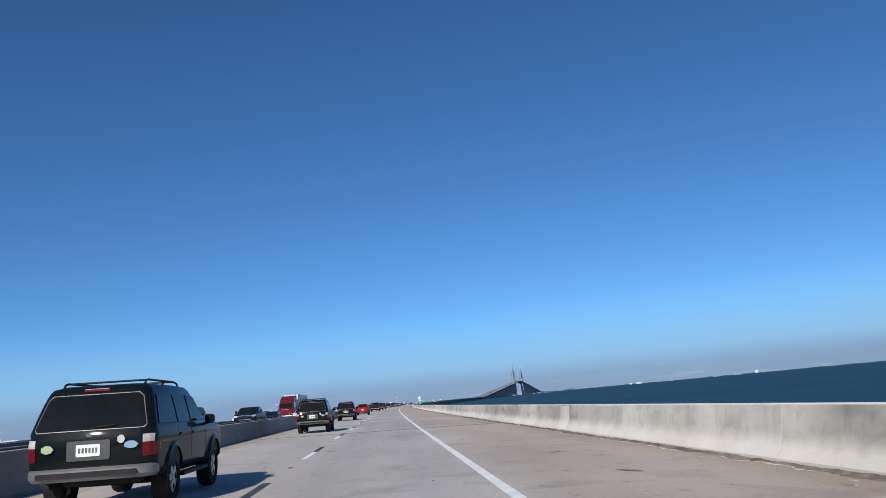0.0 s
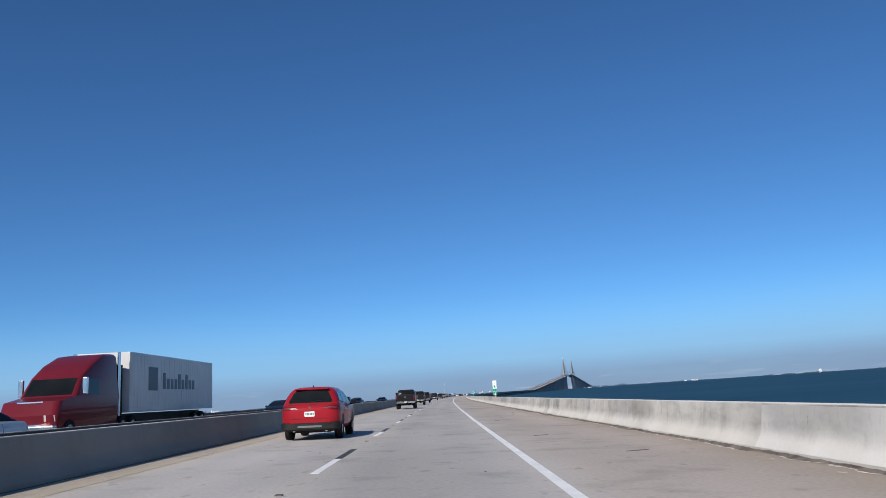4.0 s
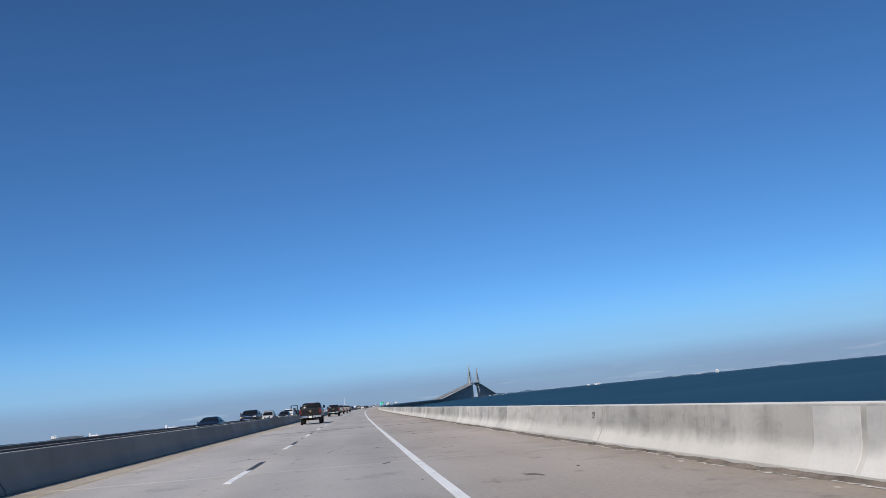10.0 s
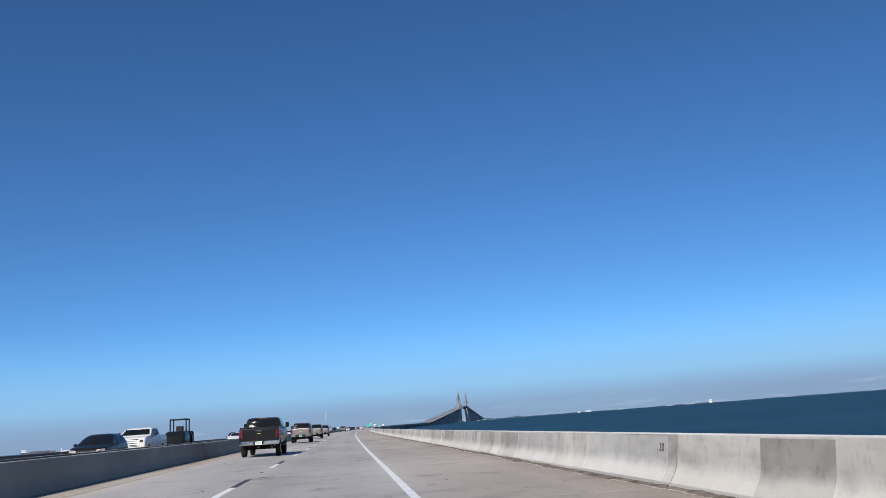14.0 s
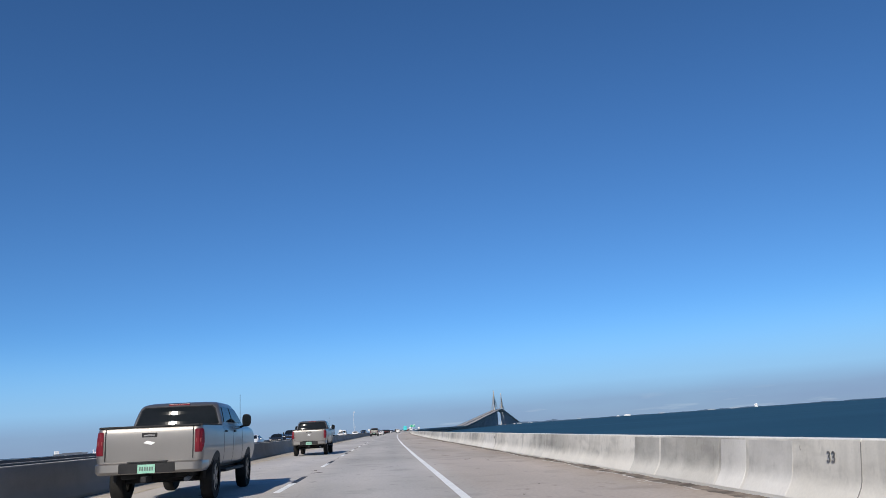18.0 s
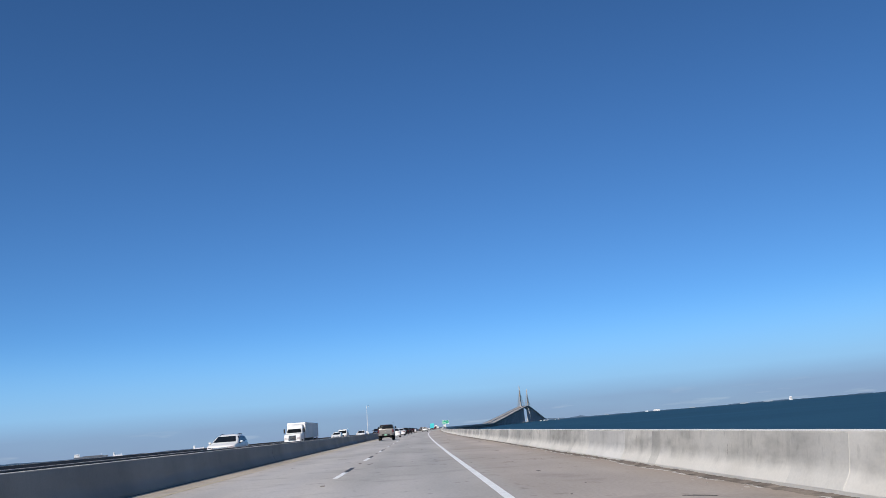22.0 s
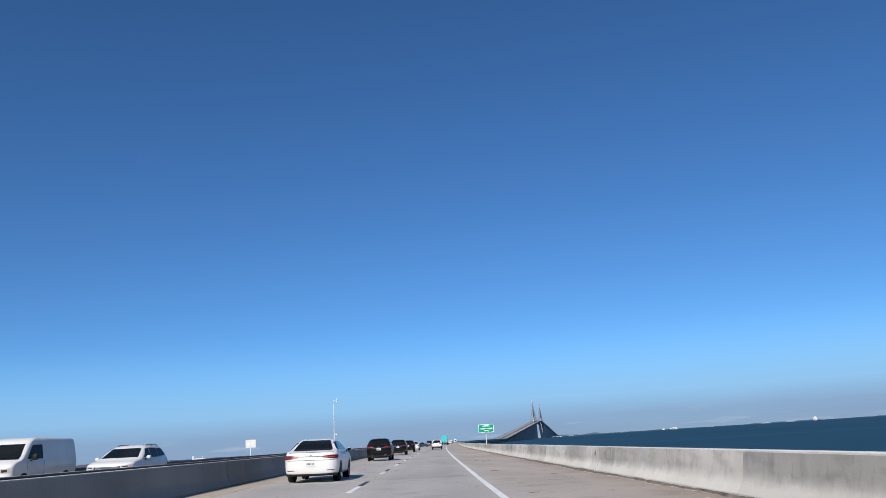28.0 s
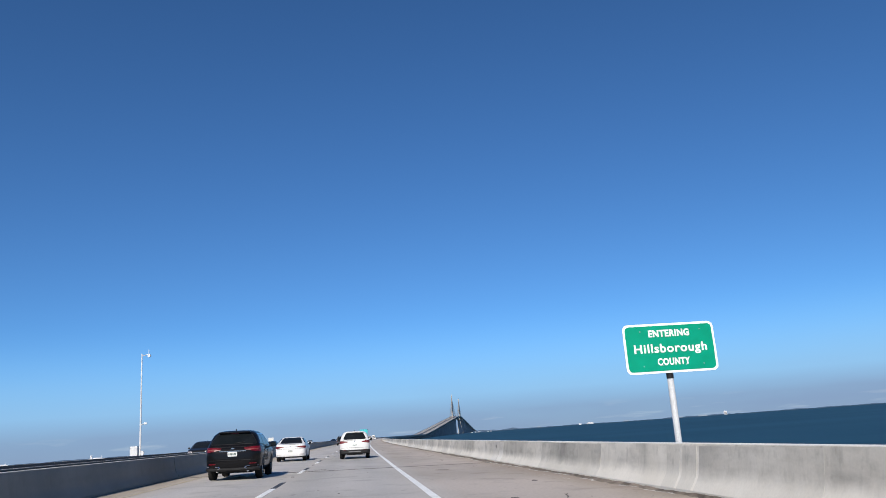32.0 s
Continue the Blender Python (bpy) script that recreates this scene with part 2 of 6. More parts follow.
far_mat = shader("far_concrete", (0.30, 0.285, 0.275), (0.37, 0.35, 0.335), 0.9, 0.05, 1.0, 0.0)
line_white = shader("white_road_paint", (0.74, 0.74, 0.72), (0.88, 0.88, 0.86), 0.6, 2.0, 40, 0.2)
line_black = shader("black_road_paint", (0.035, 0.035, 0.037), (0.07, 0.068, 0.066), 0.6, 3.0, 40, 0.2)
line_yellow = shader("worn_yellow_paint", (0.40, 0.34, 0.23), (0.50, 0.43, 0.30), 0.7, 2.0, 30, 0.2)
seal_mat = shader("parapet_seal", (0.16, 0.15, 0.135), (0.26, 0.245, 0.22), 0.85, 3.0, 30, 0.3)
joint_mat = shader("joint_rubber", (0.05, 0.048, 0.045), (0.11, 0.10, 0.095), 0.8, 3.0, 30, 0.3)
dirt_mat = shader("gutter_dirt", (0.075, 0.060, 0.048), (0.26, 0.215, 0.175), 0.95, 2.5, 35, 0.6)
spall_mat = shader("spall_patch", (0.07, 0.06, 0.055), (0.15, 0.13, 0.12), 0.9, 3.0, 40, 0.5)
ink_mat = shader("stencil_paint", (0.08, 0.08, 0.08), (0.16, 0.155, 0.15), 0.8, 8.0, 60, 0.0)
steel_mat = shader("galvanised_steel", (0.42, 0.43, 0.44), (0.55, 0.56, 0.57), 0.45, 2.0, 40, 0.05, metal=0.7)
pole_mat = shader("grey_pole_paint", (0.50, 0.51, 0.52), (0.60, 0.61, 0.62), 0.5, 2.0, 40, 0.05)
sign_green = shader("green_sign_sheeting", (0.0, 0.25, 0.145), (0.0, 0.29, 0.175), 0.5, 3.0, 60, 0.0, grain=0.06, spec=0.15)
sign_white = shader("white_sign_sheeting", (0.78, 0.78, 0.78), (0.86, 0.86, 0.86), 0.45, 3.0, 60, 0.0, grain=0.04)
stay_mat = shader("stay_pipe_yellow", (0.20, 0.165, 0.115), (0.26, 0.21, 0.145), 0.5, 1.0, 10, 0.0)
# bluish trees: the distance haze is put into their colour
tree_mat = shader("far_trees", (0.05, 0.085, 0.14), (0.07, 0.11, 0.17), 0.95, 0.02, 0.3, 0.0)
white_far = shader("white_far_walls", (0.52, 0.53, 0.55), (0.62, 0.63, 0.65), 0.7, 0.2, 2.0, 0.0)

# open water: dark blue-green, ruffled by small waves
water_mat = bpy.data.materials.new("bay_water")
water_mat.use_nodes = True
n, l = water_mat.node_tree.nodes, water_mat.node_tree.links
b = n["Principled BSDF"]
b.inputs["Roughness"].default_value, b.inputs["IOR"].default_value = 0.62, 1.33
b.inputs["Specular IOR Level"].default_value = 0.16
co, mp, w1, w2 = n.new("ShaderNodeTexCoord"), n.new("ShaderNodeMapping"), n.new("ShaderNodeTexNoise"), n.new("ShaderNodeTexNoise")
mp.inputs["Scale"].default_value = (0.35, 1.0, 1.0)
l.new(co.outputs["Object"], mp.inputs[0])
w1.inputs["Scale"].default_value, w1.inputs["Detail"].default_value = 0.12, 8
w2.inputs["Scale"].default_value, w2.inputs["Detail"].default_value = 0.010, 7
for w in (w1, w2):
    l.new(mp.outputs[0], w.inputs["Vector"])
wm = n.new("ShaderNodeMix")
wm.data_type = "RGBA"
wm.inputs[6].default_value, wm.inputs[7].default_value = (0.011, 0.047, 0.083, 1), (0.021, 0.071, 0.117, 1)
wa = n.new("ShaderNodeMath")
wa.operation = "MULTIPLY_ADD"
wa.inputs[1].default_value, wa.inputs[2].default_value = 2.4, -0.75
l.new(w2.outputs["Fac"], wa.inputs[0])
l.new(wa.outputs[0], wm.inputs[0])
l.new(wm.outputs[2], b.inputs["Base Color"])
wb = n.new("ShaderNodeBump")
wb.inputs["Strength"].default_value, wb.inputs["Distance"].default_value = 0.8, 0.5
l.new(w1.outputs["Fac"], wb.inputs["Height"])
l.new(wb.outputs[0], b.inputs["Normal"])


def paint(name, c, rough=0.28, metal=0.0):
    return shader(name, tuple(v * 0.93 for v in c), tuple(min(1, v * 1.05) for v in c), max(rough, 0.4), 0.8, 60, 0.0, metal, coat=0.4, grain=0.05, spec=0.03)


glass_mat = shader("tinted_glass", (0.006, 0.008, 0.009), (0.012, 0.014, 0.016), 0.06, 1.0, 8, 0.0, grain=0.05, spec=0.13)
side_glass = shader("dark_side_glass", (0.006, 0.008, 0.009), (0.012, 0.014, 0.016), 0.06, 1.0, 8, 0.0, grain=0.05, spec=0.05)
tyre_mat = shader("tyre_rubber", (0.009, 0.009, 0.009), (0.018, 0.017, 0.016), 0.9, 4.0, 60, 0.2, spec=0.2)
rim_mat = shader("alloy_wheel", (0.30, 0.30, 0.31), (0.42, 0.42, 0.43), 0.4, 3.0, 40, 0.0, metal=0.7)
dark_rim = shader("dark_wheel", (0.05, 0.05, 0.052), (0.09, 0.09, 0.092), 0.35, 3.0, 40, 0.0, metal=0.5)
trim_mat = shader("black_plastic_trim", (0.010, 0.010, 0.011), (0.020, 0.020, 0.021), 0.65, 3.0, 60, 0.1, spec=0.22)
chrome_mat = shader("chrome", (0.62, 0.62, 0.63), (0.72, 0.72, 0.73), 0.16, 3.0, 30, 0.0, metal=1.0)
grey_trim = shader("grey_bumper", (0.13, 0.13, 0.135), (0.18, 0.18, 0.185), 0.45, 2.0, 40, 0.02, metal=0.3, grain=0.06)
lamp_red = shader("red_lamp_lens", (0.085, 0.002, 0.007), (0.135, 0.004, 0.011), 0.35, 5.0, 40, 0.0, spec=0.3)
lamp_clear = shader("clear_lamp_lens", (0.40, 0.36, 0.36), (0.48, 0.44, 0.44), 0.4, 5.0, 40, 0.0, spec=0.3)
plate_mat = shader("number_plate", (0.62, 0.64, 0.62), (0.74, 0.76, 0.74), 0.5, 6.0, 40, 0.0)
plate_pale = shader("pale_number_plate", (0.50, 0.51, 0.50), (0.58, 0.59, 0.58), 0.5, 6.0, 40, 0.0)
lamp_pale = shader("pale_red_lamp_lens", (0.15, 0.035, 0.035), (0.20, 0.055, 0.055), 0.5, 5.0, 40, 0.0, spec=0.2)
plate_green = shader("green_number_plate", (0.16, 0.36, 0.27), (0.22, 0.44, 0.33), 0.5, 6.0, 40, 0.0)
plate_ink = shader("plate_ink", (0.06, 0.09, 0.08), (0.10, 0.14, 0.12), 0.6, 6.0, 40, 0.0)
black_paint, darkgreen_paint = paint("black_car_paint", (0.006, 0.006, 0.007), 0.22), paint("dark_green_car_paint", (0.005, 0.008, 0.009), 0.22)
white_paint, silver_paint = paint("white_car_paint", (0.64, 0.64, 0.635), 0.3), paint("silver_car_paint", (0.225, 0.212, 0.198), 0.38, 0.8)
grey_paint, red_paint = paint("grey_car_paint", (0.06, 0.065, 0.075), 0.3, 0.3), paint("red_car_paint", (0.28, 0.012, 0.02))
maroon_paint, blue_paint = paint("maroon_truck_paint", (0.12, 0.012, 0.022)), paint("dark_blue_car_paint", (0.007, 0.010, 0.017), 0.24)
pale_silver = paint("pale_silver_car_paint", (0.36, 0.365, 0.37), 0.34, 0.3)
teal_paint = paint("teal_truck_box", (0.06, 0.42, 0.46), 0.5)
charcoal_paint = paint("charcoal_car_paint", (0.014, 0.0145, 0.0165), 0.26, 0.2)


# ---- helpers for meshes ----
def part(name, bm, material, parent=None, label="", smooth=0.0, m=None):
    me = bpy.data.meshes.new(name)
    bmesh.ops.recalc_face_normals(bm, faces=bm.faces)
    bm.to_mesh(me)
    bm.free()
    me.materials.append(material)
    if smooth:
        me.polygons.foreach_set("use_smooth", [True] * len(me.polygons))
        me.set_sharp_from_angle(angle=radians(smooth))
    ob = new(name, me)
    if parent:
        ob.parent = parent
    if m is not None:
        ob.matrix_basis = m
    if label:
        ob["label"] = label
    return ob


def again(ob, m, parent=None):
    """The same mesh once more, as an object of its own."""
    o = new(ob.name.split(".")[0], ob.data)
    o.parent = parent or ob.parent
    o.matrix_basis = m
    return o


def thing(name, m, label, category, group="", kind=""):
    ob = new(name)
    ob.empty_display_size = 0.2
    ob.matrix_basis = m
    return tagged(ob, label, category, group, kind)


def block(bm, x0, x1, y0, y1, z0, z1, bevel=0.0):
    g = bmesh.ops.create_cube(bm, size=1, matrix=pose((x0 + x1) / 2, (y0 + y1) / 2, (z0 + z1) / 2) @ Matrix.Diagonal((x1 - x0, y1 - y0, z1 - z0, 1)))
    if bevel:
        es = {e for v in g["verts"] for e in v.link_edges}
        bmesh.ops.bevel(bm, geom=list(es), offset=bevel, segments=2, affect="EDGES", profile=0.6)
    return bm


def boxed(*a):
    return block(bmesh.new(), *a)


def drawn(profile, y0, y1, steps=1):
    """A section (x, z) drawn out along y."""
    bm = bmesh.new()
    rows = [[bm.verts.new((x, y0 + (y1 - y0) * k / steps, z)) for x, z in profile] for k in range(steps + 1)]
    n = len(profile)
    for a, b in zip(rows, rows[1:]):
        for i in range(n):
            bm.faces.new((a[i], a[(i + 1) % n], b[(i + 1) % n], b[i]))
    bm.faces.new(rows[0])
    bm.faces.new(rows[-1])
    return bm


def rod(bm, p, q, r, r2=None, n=10):
    p, q = Vector(p), Vector(q)
    d = q - p
    m = Matrix.Translation((p + q) / 2) @ d.to_track_quat("Z", "Y").to_matrix().to_4x4()
    bmesh.ops.create_cone(bm, cap_ends=True, segments=n, radius1=r, radius2=r if r2 is None else r2, depth=d.length, matrix=m)
    return bm


def plate(points, depth):
    """A flat piece through the points, drawn back by the vector depth."""
    bm = bmesh.new()
    vs = [bm.verts.new(p) for p in points]
    f = bm.faces.new(vs)
    g = bmesh.ops.extrude_face_region(bm, geom=[f])
    bmesh.ops.translate(bm, vec=depth, verts=[v for v in g["geom"] if isinstance(v, bmesh.types.BMVert)])
    return bm


def round_plate(w, h, r, y0, y1, n=5, x=0.0, z=0.0):
    """An upright plate with rounded corners, facing -y."""
    pts = []
    for cx, cz, a0 in ((w / 2 - r, h / 2 - r, 0), (-w / 2 + r, h / 2 - r, 90), (-w / 2 + r, -h / 2 + r, 180), (w / 2 - r, -h / 2 + r, 270)):
        for k in range(n + 1):
            a = radians(a0 + 90 * k / n)
            pts.append((x + cx + r * math.cos(a), y0, z + cz + r * math.sin(a)))
    return plate(pts, Vector((0, y1 - y0, 0)))


def lettering(name, text, size, material, parent, m, width=None, bold=0.0):
    cu = bpy.data.curves.new(name, "FONT")
    cu.body, cu.size, cu.align_x, cu.align_y, cu.extrude, cu.offset = text, size, "CENTER", "CENTER", 0.002, bold
    cu.space_character = 1.12
    tmp = bpy.data.objects.new(name, cu)
    scene.collection.objects.link(tmp)
    bpy.context.view_layer.update()
    me = bpy.data.meshes.new_from_object(tmp.evaluated_get(bpy.context.evaluated_depsgraph_get()))
    wide = tmp.dimensions.x
    bpy.data.objects.remove(tmp)
    me.materials.clear()
    me.materials.append(material)
    ob = new(name, me)
    ob.parent = parent
    k = width / wide if width else 1.0
    ob.matrix_basis = m @ Matrix.Diagonal((k, 1, 1, 1))
    return ob


def facing_back(x, y, z):
    """Letters upright in the x-z plane, read by someone who looks along +y."""
    return pose(x, y, z, 90, 0, 0)


rnd = random.Random(7)

# ---- water to the horizon ----
bm = bmesh.new()
bmesh.ops.create_circle(bm, cap_ends=True, radius=4620, segments=96, matrix=pose(30, 400, -7.0))
tagged(part("water", bm, water_mat), "dark blue-green open bay water, lightly ruffled", "water", kind="structure")

# ---- our carriageway: spans, barriers, markings ----
SPAN, S_29 = 30.8, 315.8
FIRST, LAST = 16, 64          # span ends by their painted numbers
bridge = thing("road", Matrix(), "grey concrete trestle carriageway with tan shoulders", "road", kind="structure")
rail_r = thing("barrier_right", Matrix(), "pale concrete safety-shape parapet with dirty streaks", "barrier", kind="structure")
rail_l = thing("barrier_left", Matrix(), "grimy grey concrete safety-shape parapet, its colour darkened for shade", "barrier", kind="structure")


def s_of(n):
    return S_29 + SPAN * (n - 29)


slab = [(-5.05, 0), (8.28, 0), (8.28, -0.25), (6.8, -0.55), (6.4, -1.9), (-3.2, -1.9), (-3.6, -0.55), (-5.05, -0.25)]
TOE_R, TOE_L = 7.67, -4.62
wall = [(0, -0.02), (0, 0.07), (0.03, 0.12), (0.085, 0.205), (0.125, 0.28), (0.148, 0.35), (0.163, 0.44), (0.205, 0.79), (0.215, 0.812), (0.232, 0.82), (0.43, 0.82), (0.45, 0.805), (0.455, -0.02)]
deck0 = right0 = left0 = None
for k in range(FIRST, LAST):
    m = span_deck(s_of(k), SPAN)
    if deck0 is None:
        deck0 = part("deck_slab", drawn(slab, 0.02, SPAN - 0.02), deck_mat, bridge, m=m)
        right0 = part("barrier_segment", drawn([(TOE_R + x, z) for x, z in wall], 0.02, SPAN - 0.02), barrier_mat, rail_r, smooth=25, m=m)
        left0 = part("barrier_segment", drawn([(TOE_L - x, z) for x, z in wall], 0.02, SPAN - 0.02), grimy_shade_mat, rail_l, smooth=25, m=m)
    else:
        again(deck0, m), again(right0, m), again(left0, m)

# every fourth span end has an open joint across the road; the others a tight one
jw = None
for k in range(FIRST + 1, LAST):
    m = on_deck(s_of(k), 0, 0)
    if k % 4 == 0:
        if jw is None:
            bm = boxed(-4.6, 7.65, -0.085, 0.085, -0.03, 0.006)
            jw = part("expansion_joint", bm, joint_mat, bridge, "dark open expansion joint across the road", m=m)
        else:
            again(jw, m)

# seals in the parapets' joints, and span numbers beside them
seal = None
for k in range(FIRST + 1, 52):
    m = on_deck(s_of(k), 0, 0)
    if seal is None:
        bm = bmesh.new()
        prof = [(TOE_R + x - 0.003, z) for x, z in wall[1:8]] + [(TOE_R + 0.30, 0.823), (TOE_R + 0.30, 0.07)]
        seal = part("joint_seal", drawn(prof, -0.008, 0.008), seal_mat, rail_r, "dark sealed joint in the parapet", m=m)
    else:
        again(seal, m)
    tilt = math.degrees(math.atan(0.042 / 0.35))
    lettering("span_number", str(k), 0.19, ink_mat, rail_r, m @ pose(TOE_R + 0.182 - 0.008, 0.62, 0.60) @ Matrix.Rotation(radians(-90), 4, "Z") @ pose(0, 0, 0, 90 - tilt, 0, 0), bold=0.004)

# lane dashes, each with its black shadow stroke, and the edge lines
DASH, D_END = 12.19, 2.3
dw = db = None
for k in range(-4, 118):
    s = D_END + DASH * k
    m = on_deck(s, 0, 0)
    if dw is None:
        dw = part("lane_dash", boxed(-0.075, 0.075, -6.0, -2.95, -0.01, 0.004), line_white, bridge, "white lane dash", m=m)
        db = part("dash_shadow", boxed(-0.075, 0.075, -2.95, 0.0, -0.01, 0.004), line_black, bridge, "black contrast stroke", m=m)
    else:
        again(dw, m), again(db, m)
ew = ey = None
for k in range(FIRST, LAST):
    m = span_deck(s_of(k), SPAN)
    if ew is None:
        ew = part("edge_line", boxed(3.58, 3.74, 0.06, SPAN - 0.06, -0.01, 0.004), line_white, bridge, "white right edge line", m=m)
        ey = part("edge_line_yellow", boxed(-3.73, -3.59, 0.06, SPAN - 0.06, -0.01, 0.004), line_yellow, bridge, "worn yellow left edge line", m=m)
    else:
        again(ew, m), again(ey, m)

# the far trestle and the long ramp up to the main bridge, both carriageways on one line
S_TOWER, MAIN = 3472.0, 366.0
S_MID = S_TOWER + MAIN / 2
CLIMB, TOP = 1250.0, 57.0


def rise(s):
    u = min(1.0, abs(s - S_MID) / CLIMB)
    return TOP * (1 - u) ** 1.25 * (1 + 0.35 * u) if u > 0.12 else TOP * (1 - 0.12) ** 1.25 * 1.042 + TOP * 0.085 * (1 - (u / 0.12) ** 2)


def ribbon(profile, s0, s1, step, lift=rise):
    bm = bmesh.new()
    rows, s = [], s0
    while s <= s1 + 0.1:
        m, z = level(s), lift(s)
        rows.append([bm.verts.new(m @ Vector((x, 0, zz + z))) for x, zz in profile])
        s += step
    n = len(profile)
    for a, b in zip(rows, rows[1:]):
        for i in range(n):
            bm.faces.new((a[i], a[(i + 1) % n], b[(i + 1) % n], b[i]))
    bm.faces.new(rows[0])
    bm.faces.new(rows[-1])
    return bm


S_JOIN = s_of(LAST)
far_r = [(-5.05, 0.1), (-5.05, 0.95), (-4.8, 0.95), (-4.65, 0.12), (7.67, -0.14), (7.9, 0.7), (8.15, 0.7), (8.28, -0.3), (6.6, -2.2), (-3.2, -2.2)]
far_l = [(-20.6, 0.1), (-20.6, 1.0), (-20.35, 1.0), (-20.2, 0.12), (-7.9, 0.12), (-7.75, 1.0), (-7.4, 1.0), (-7.4, -0.2), (-9.2, -2.2), (-18.8, -2.2)]
main = thing("cable_stayed_bridge", Matrix(), "long concrete cable-stayed bridge rising to twin tall pylons", "bridge")
part("deck_southbound", ribbon(far_r, S_JOIN, S_MID + CLIMB + 300, 20), far_mat, main)
part("deck_northbound", ribbon(far_l, S_JOIN, S_MID + CLIMB + 300, 20), far_mat, main)
part("edge_line", ribbon([(3.55, 0.0), (3.75, 0.0), (3.75, -0.05), (3.55, -0.05)], S_JOIN, S_JOIN + 500, 20), line_white, main)

pier = None
s = S_JOIN + 15
while s < S_MID + CLIMB + 200:
    if not S_TOWER - 10 < s < S_TOWER + MAIN + 10:
        z = rise(s)
        for X in (1.6, -14.0):
            if z > 3:
                bm = bmesh.new()
                block(bm, X - 2.9, X + 2.9, -1.6, 1.6, -9, z - 2.2, 0.5)
                block(bm, X - 4.6, X + 4.6, -1.9, 1.9, z - 4.2, z - 2.1, 0.2)
            else:
                bm = boxed(X - 5.0, X + 5.0, -0.6, 0.6, z - 3.2, z - 2.1)
                for dx in (-4, -1.4, 1.4, 4):
                    block(bm, X + dx - 0.35, X + dx + 0.35, -0.35, 0.35, -9, z - 3.1)
            part("pier", bm, far_mat, main, m=level(s))
    s += 41.0

for i in range(2):
    s = S_TOWER + MAIN * i
    z = rise(s)
    m = level(s, -6.2)
    bm = bmesh.new()
    rings = [(-9, 6.0, 4.6), (-3, 5.6, 4.4), (z - 6, 4.4, 3.9), (z - 1, 3.2, 3.6), (z + 5, 2.4, 3.4), (z + 40, 2.0, 2.9), (128.0 - 7, 1.5, 2.2), (128.0, 0.4, 0.6)]
    vs = [[bm.verts.new((sx * w, sy * d, zz)) for sx, sy in ((-1, -1), (1, -1), (1, 1), (-1, 1))] for zz, w, d in rings]
    for a, b in zip(vs, vs[1:]):
        for j in range(4):
            bm.faces.new((a[j], a[(j + 1) % 4], b[(j + 1) % 4], b[j]))
    bm.faces.new(vs[0]), bm.faces.new(vs[-1])
    part("pylon", bm, far_mat, main, "tall slender tapering concrete pylon", m=m)
    bm = boxed(-13, 13, -8, 8, -9, -4.5, 0.5)
    part("pylon_footing", bm, far_mat, main, m=m)
    for side in (-1, 1):
        for j in range(14):
            d = 22 + 11.4 * j
            q = level(s + side * d, -6.2, rise(s + side * d) + 0.5).translation
            p = level(s, -6.2, 128.0 - 12 - 2.6 * (13 - j)).translation
            part("stay_cable", rod(bmesh.new(), p, q, 0.14, n=6), stay_mat, main)

# ---- the other carriageway ----
other = thing("road_oncoming", Matrix(), "parallel concrete carriageway of the oncoming traffic", "road", kind="structure")
rail_o = thing("barrier_oncoming", Matrix(), "concrete parapets of the oncoming carriageway", "barrier", kind="structure")
slab_o = [(-20.6, 0), (-7.4, 0), (-7.4, -0.25), (-9.0, -0.6), (-9.3, -1.9), (-18.8, -1.9), (-19.1, -0.6), (-20.6, -0.25)]
o1 = o2 = o3 = o4 = c1 = c2 = c3 = None
for k in range(FIRST, LAST):
    m = level(s_of(k)) @ Matrix.Rotation(-SPAN / (2 * R_ROAD), 4, "Z") @ pose(-7.6, 0, 0.19) @ Matrix.Rotation(0.010, 4, "Y") @ pose(7.6, 0, 0)
    if o1 is None:
        o1 = part("deck_slab", drawn(slab_o, 0.02, SPAN - 0.02), deck_mat, other, m=m)
        o2 = part("barrier_segment", drawn([(-7.87 + x, z) for x, z in wall], 0.02, SPAN - 0.02), wall_shade_mat, rail_o, m=m)
        o3 = part("barrier_segment", drawn([(-20.13 - x, z * 0.86) for x, z in wall], 0.02, SPAN - 0.02), wall_shade_mat, rail_o, m=m)
    else:
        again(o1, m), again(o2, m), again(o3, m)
    # thin caps in the paler concrete, added so the tops look sunlit
    if c1 is None:
        c1 = part("coping", boxed(-7.63, -7.44, 0.03, SPAN - 0.03, 0.80, 0.826, 0.004), barrier_mat, rail_o, "thin pale cap added for the parapet's sunlit top", m=m)
        c2 = part("coping", boxed(-20.57, -20.37, 0.03, SPAN - 0.03, 0.68, 0.712, 0.004), barrier_mat, rail_o, "thin pale cap added for the parapet's sunlit top", m=m)
        c3 = part("coping", boxed(TOE_L - 0.435, TOE_L - 0.228, 0.03, SPAN - 0.03, 0.80, 0.826, 0.004), barrier_mat, rail_l, "thin pale cap added for the parapet's sunlit top", m=span_deck(s_of(k), SPAN))
    else:
        again(c1, m), again(c2, m), again(c3, span_deck(s_of(k), SPAN))
for k in range(-2, 90):
    m = on_other(D_END + DASH * k, -12.25, 0, 0)
    o4 = again(o4, m) if o4 else part("lane_dash", boxed(-0.075, 0.075, 0, 3.05, -0.01, 0.004), line_white, other, m=m)

